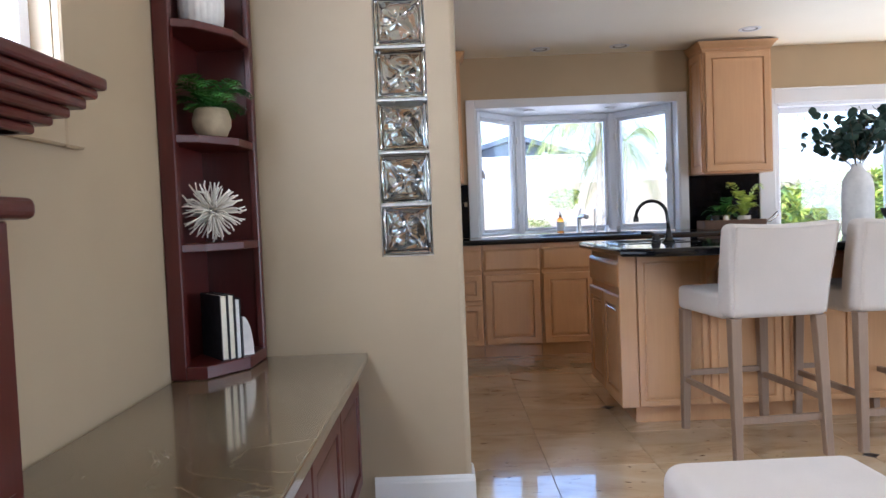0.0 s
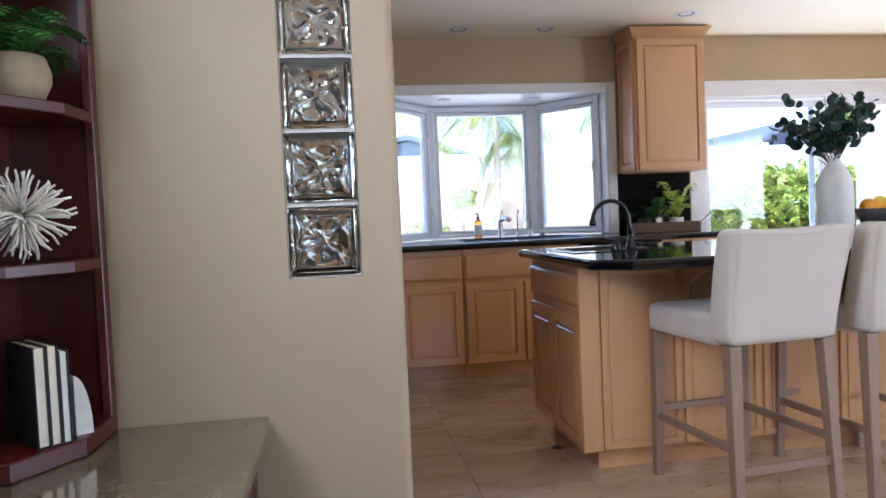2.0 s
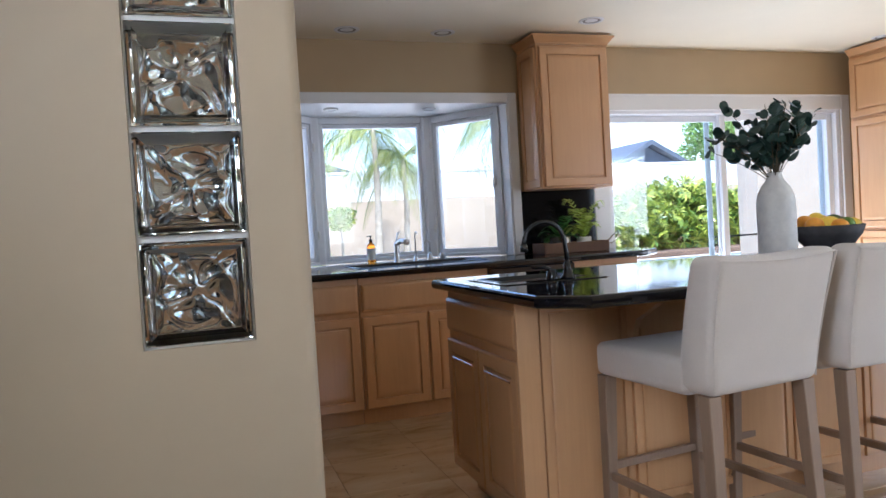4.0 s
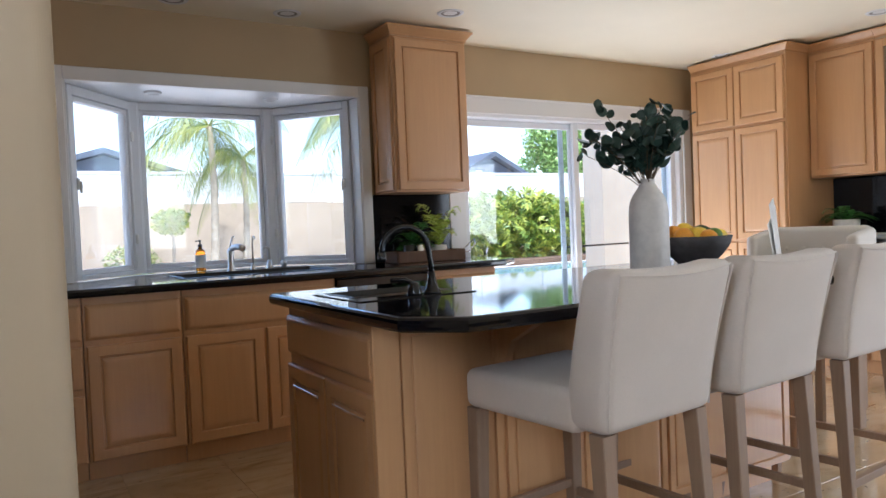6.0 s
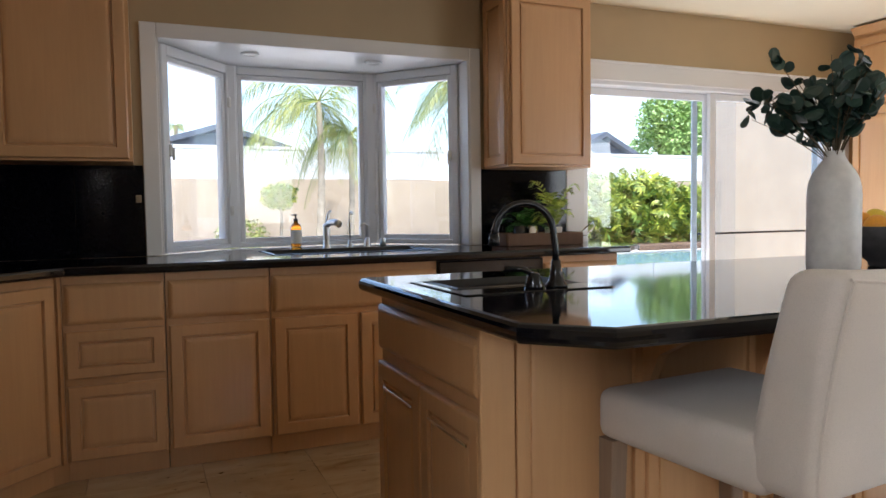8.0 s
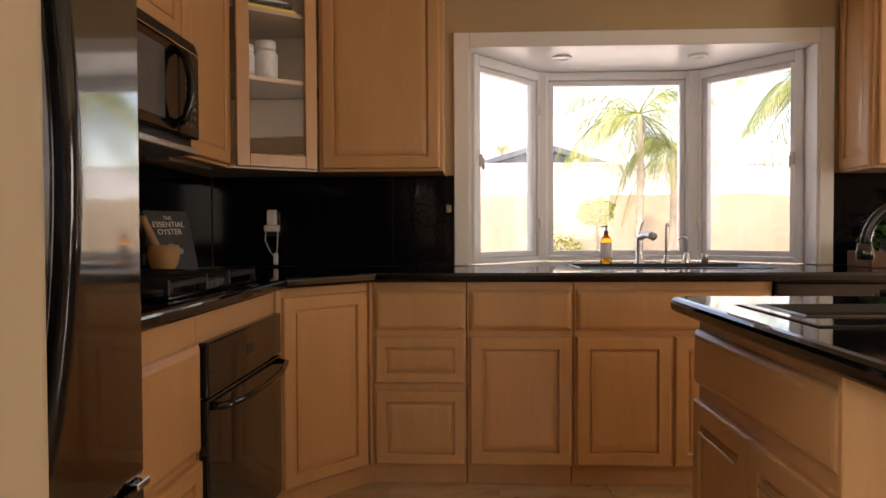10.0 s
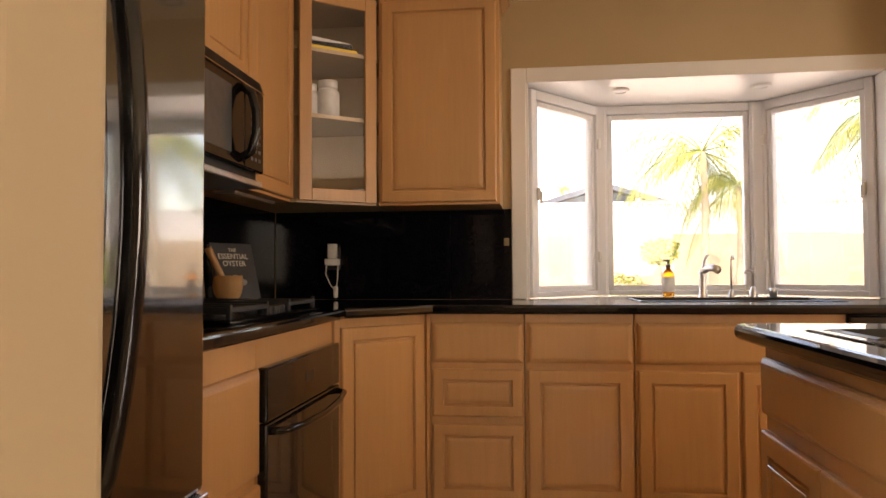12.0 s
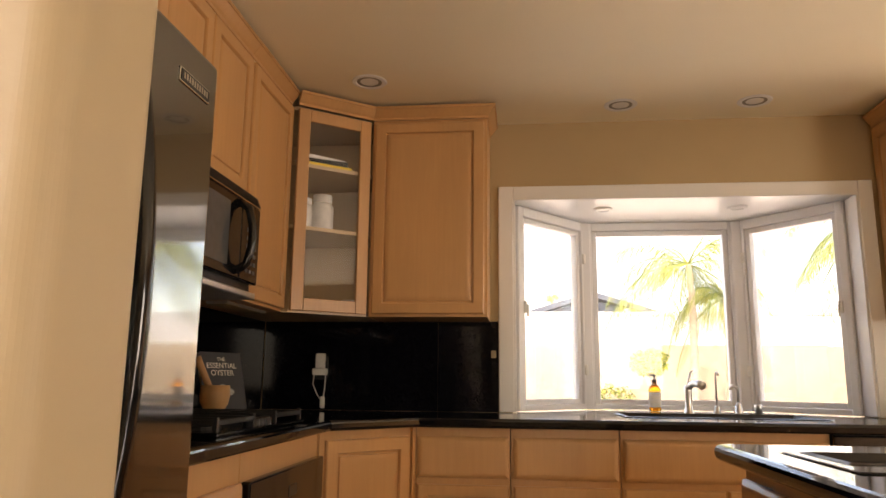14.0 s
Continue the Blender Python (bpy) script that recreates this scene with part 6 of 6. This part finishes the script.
def clump(cx, cy, cz, rx, ry, rz):
    def f(rnd):
        while True:
            x, y, z = rnd.uniform(-1, 1), rnd.uniform(-1, 1), rnd.uniform(-1, 1)
            r = x * x + y * y + z * z
            if 0.25 < r < 1 + 0.35 * noise.noise(Vector((x * 2 + cx, y * 2, z * 2 + cz))):
                return (cx + x * rx, cy + y * ry, cz + z * rz)
    return f


for k in range(11):
    rnd = random.Random(100 + k)
    h = rnd.uniform(1.45, 2.0)
    b = thing("philodendron_bush", "broad-leaved sunlit philodendron bush in the bed", "bush", (10.2 + k * 0.85, 22.4 + rnd.uniform(-0.3, 0.3), GZ + 0.25), group="bushes along the wall")
    leafy(b, "leaves", HEDGE, 200 + k, 420, clump(0, 0, h * 0.5, 0.78, 0.6, h * 0.54), 0.27, "", True)
    own = bmesh.new()
    for q in range(5):
        an = q * 1.26
        tube([(0, 0, 0), (0.12 * math.cos(an), 0.12 * math.sin(an), h * 0.3), (0.35 * math.cos(an), 0.3 * math.sin(an), h * 0.75)], 0.02, 6, own, 0.5)
    part("stems", own, STEM, b)
for x, y, h, r, m_, lab in ((4.0, 21.9, 1.75, 0.42, HEDGE, "small rounded garden tree with a pale trunk"), (3.2, 22.2, 0.95, 0.6, PALM, "low yellow-green garden shrub")):
    b = thing("garden_shrub", lab, "shrub", (x, y, GZ + 0.25), group="garden shrubs")
    part("trunk", tube([(0, 0, 0), (0.03, 0, h * 0.5), (0.0, 0.02, h * 0.8)], 0.035, 8), BARK, b)
    leafy(b, "leaves", m_, 70 + int(x), 900, clump(0, 0, h * 0.78 if r < 0.5 else h * 0.5, r, r, r * 0.75), 0.05)
tr = thing("shade_tree", "large leafy green tree beyond the fence", "tree", (27.5, 35.0, GZ))
part("trunk", tube([(0, 0, 0), (0.2, 0.1, 2.2), (0.1, 0, 4.2)], 0.28, 12, None, 0.6), BARK, tr)
own = bmesh.new()
for q in range(7):
    an = q * 0.9
    tube([(0.15, 0, 2.4), (1.2 * math.cos(an), 1.2 * math.sin(an), 4.0), (2.4 * math.cos(an), 2.4 * math.sin(an), 5.2)], 0.12, 7, own, 0.3)
part("limbs", own, BARK, tr)
for q in range(9):
    an = q * 2.4
    leafy(tr, "leaf_cluster", TREE, 300 + q, 2600, clump(2.0 * math.cos(an) * (q / 9 + 0.2), 2.0 * math.sin(an) * (q / 9 + 0.2), 5.0 + 1.1 * math.sin(q * 1.7), 2.1, 1.9, 1.5), 0.12)


def house(at, w, d, eave, ridge, label, rz=0):
    h = thing("neighbouring_house", label, "house", at, rz, "houses beyond the fence")
    part("wall", box(-w / 2, -d / 2, 0, w / 2, d / 2, eave, 0.02), STUCCO2, h)
    own = bmesh.new()
    a = [own.verts.new(p) for p in ((-w / 2 - 0.4, -d / 2 - 0.4, eave), (0, -d / 2 - 0.4, ridge), (w / 2 + 0.4, -d / 2 - 0.4, eave), (w / 2 + 0.4, -d / 2 - 0.4, eave - 0.2), (0, -d / 2 - 0.4, ridge - 0.22), (-w / 2 - 0.4, -d / 2 - 0.4, eave - 0.2))]
    b = [own.verts.new((v.co.x, d / 2 + 0.4, v.co.z)) for v in a]
    own.faces.new(a)
    own.faces.new(b[::-1])
    for i in range(6):
        own.faces.new((a[i], b[i], b[(i + 1) % 6], a[(i + 1) % 6]))
    bmesh.ops.recalc_face_normals(own, faces=own.faces[:])
    part("roof", own, ROOFT, h, "dark slate-coloured gable roof")
    own = bmesh.new()
    t3 = [own.verts.new(p) for p in ((-w / 2 + 0.05, -d / 2, eave), (w / 2 - 0.05, -d / 2, eave), (0, -d / 2, ridge - 0.3), (-w / 2 + 0.05, -d / 2 + 0.1, eave), (w / 2 - 0.05, -d / 2 + 0.1, eave), (0, -d / 2 + 0.1, ridge - 0.3))]
    for f in ((0, 1, 2), (5, 4, 3), (0, 3, 4, 1), (1, 4, 5, 2), (2, 5, 3, 0)):
        own.faces.new([t3[i] for i in f])
    part("gable", own, ROOFT, h)


house((20.1, 36.0, GZ), 3.2, 7, 3.6, 4.65, "neighbouring house with a dark gable roof")
house((4.2, 40.0, GZ), 8.0, 7, 3.6, 4.95, "neighbouring house with a blue-grey roof")
house((10.0, 46.0, GZ), 12.0, 7, 3.6, 4.3, "neighbouring house with a low blue-grey roof")
structure("patio_wall", box(6.45, 10.95, GZ, 7.9, 11.25, 3.2), STUCCO2, "cream stucco patio wing wall", "wall")
scr = thing("screen_door", "pale framed sliding insect screen outside the patio door", "screen door", (0, YB + 0.148, 0))
part("stile", box(4.745, 0.0, 0.032, 4.795, 0.012, SZ - 0.032, 0.002), plain("screen_frame", (0.50, 0.60, 0.66), 0.4), scr)
part("stile", box(5.93, 0.0, 0.032, 5.98, 0.012, SZ - 0.032, 0.002), bpy.data.materials["screen_frame"], scr)
part("rail", box(4.796, 0.0, 0.93, 5.929, 0.010, 0.945, 0.001), BLACKSAT, scr)

# ---- floor tiles ----
floor = thing("floor", "polished travertine floor tiles with small black insets", "floor", kind="structure")
TS, TX, TY = 0.4625, 1.811, 7.40


def tile_mesh(sx, sy, clip=False):
    own = bmesh.new()
    h, b = 0.0, 0.0012
    a0, a1, c0, c1 = -sx / 2 + 0.0008, sx / 2 - 0.0008, -sy / 2 + 0.0008, sy / 2 - 0.0008
    lo = [own.verts.new(p) for p in ((a0, c0, -0.008), (a1, c0, -0.008), (a1, c1, -0.008), (a0, c1, -0.008))]
    m1 = [own.verts.new(p) for p in ((a0, c0, -b), (a1, c0, -b), (a1, c1, -b), (a0, c1, -b))]
    hi = [own.verts.new(p) for p in ((a0 + b, c0 + b, 0), (a1 - b, c0 + b, 0), (a1 - b, c1 - b, 0), (a0 + b, c1 - b, 0))]
    for p, q in ((lo, m1), (m1, hi)):
        for k in range(4):
            own.faces.new((p[k], p[(k + 1) % 4], q[(k + 1) % 4], q[k]))
    own.faces.new(hi)
    me = bpy.data.meshes.new("tile")
    own.to_mesh(me)
    own.free()
    return finish(me, TRAV)


TILE = tile_mesh(TS, TS)
i0, i1 = math.floor((XL - TX) / TS), math.ceil((XR - TX) / TS)
j0, j1 = math.floor((YF - TY) / TS), math.ceil((YB - TY) / TS)
for i in range(i0, i1):
    for j in range(j0, j1):
        x0, x1 = max(XL, TX + i * TS), min(XR, TX + (i + 1) * TS)
        y0, y1 = max(YF, TY + j * TS), min(YB + 0.1, TY + (j + 1) * TS)
        full = abs(x1 - x0 - TS) < 1e-6 and abs(y1 - y0 - TS) < 1e-6
        if x1 - x0 < 0.02 or y1 - y0 < 0.02:
            continue
        shared("tile", TILE if full else tile_mesh(x1 - x0, y1 - y0), floor, pose((x0 + x1) / 2, (y0 + y1) / 2, 0, 0, 0, 180 * ((i + j) % 2) if full else 0))
INSET = None
for i in range(i0 + 1, i1):
    for j in range(j0 + 1, j1):
        if i % 2 == 0 and j % 2 == 0 and (i // 2 + j // 2) % 2 == 0:
            if INSET is None:
                o = part("inset", box(-0.027, -0.027, -0.002, 0.027, 0.027, 0.0008, 0.0004), BLACKSAT, floor, "small black square inset", pose(TX + i * TS, TY + j * TS, 0, 0, 0, 45))
                INSET = o.data
            else:
                shared("inset", INSET, floor, pose(TX + i * TS, TY + j * TS, 0, 0, 0, 45), "small black square inset")
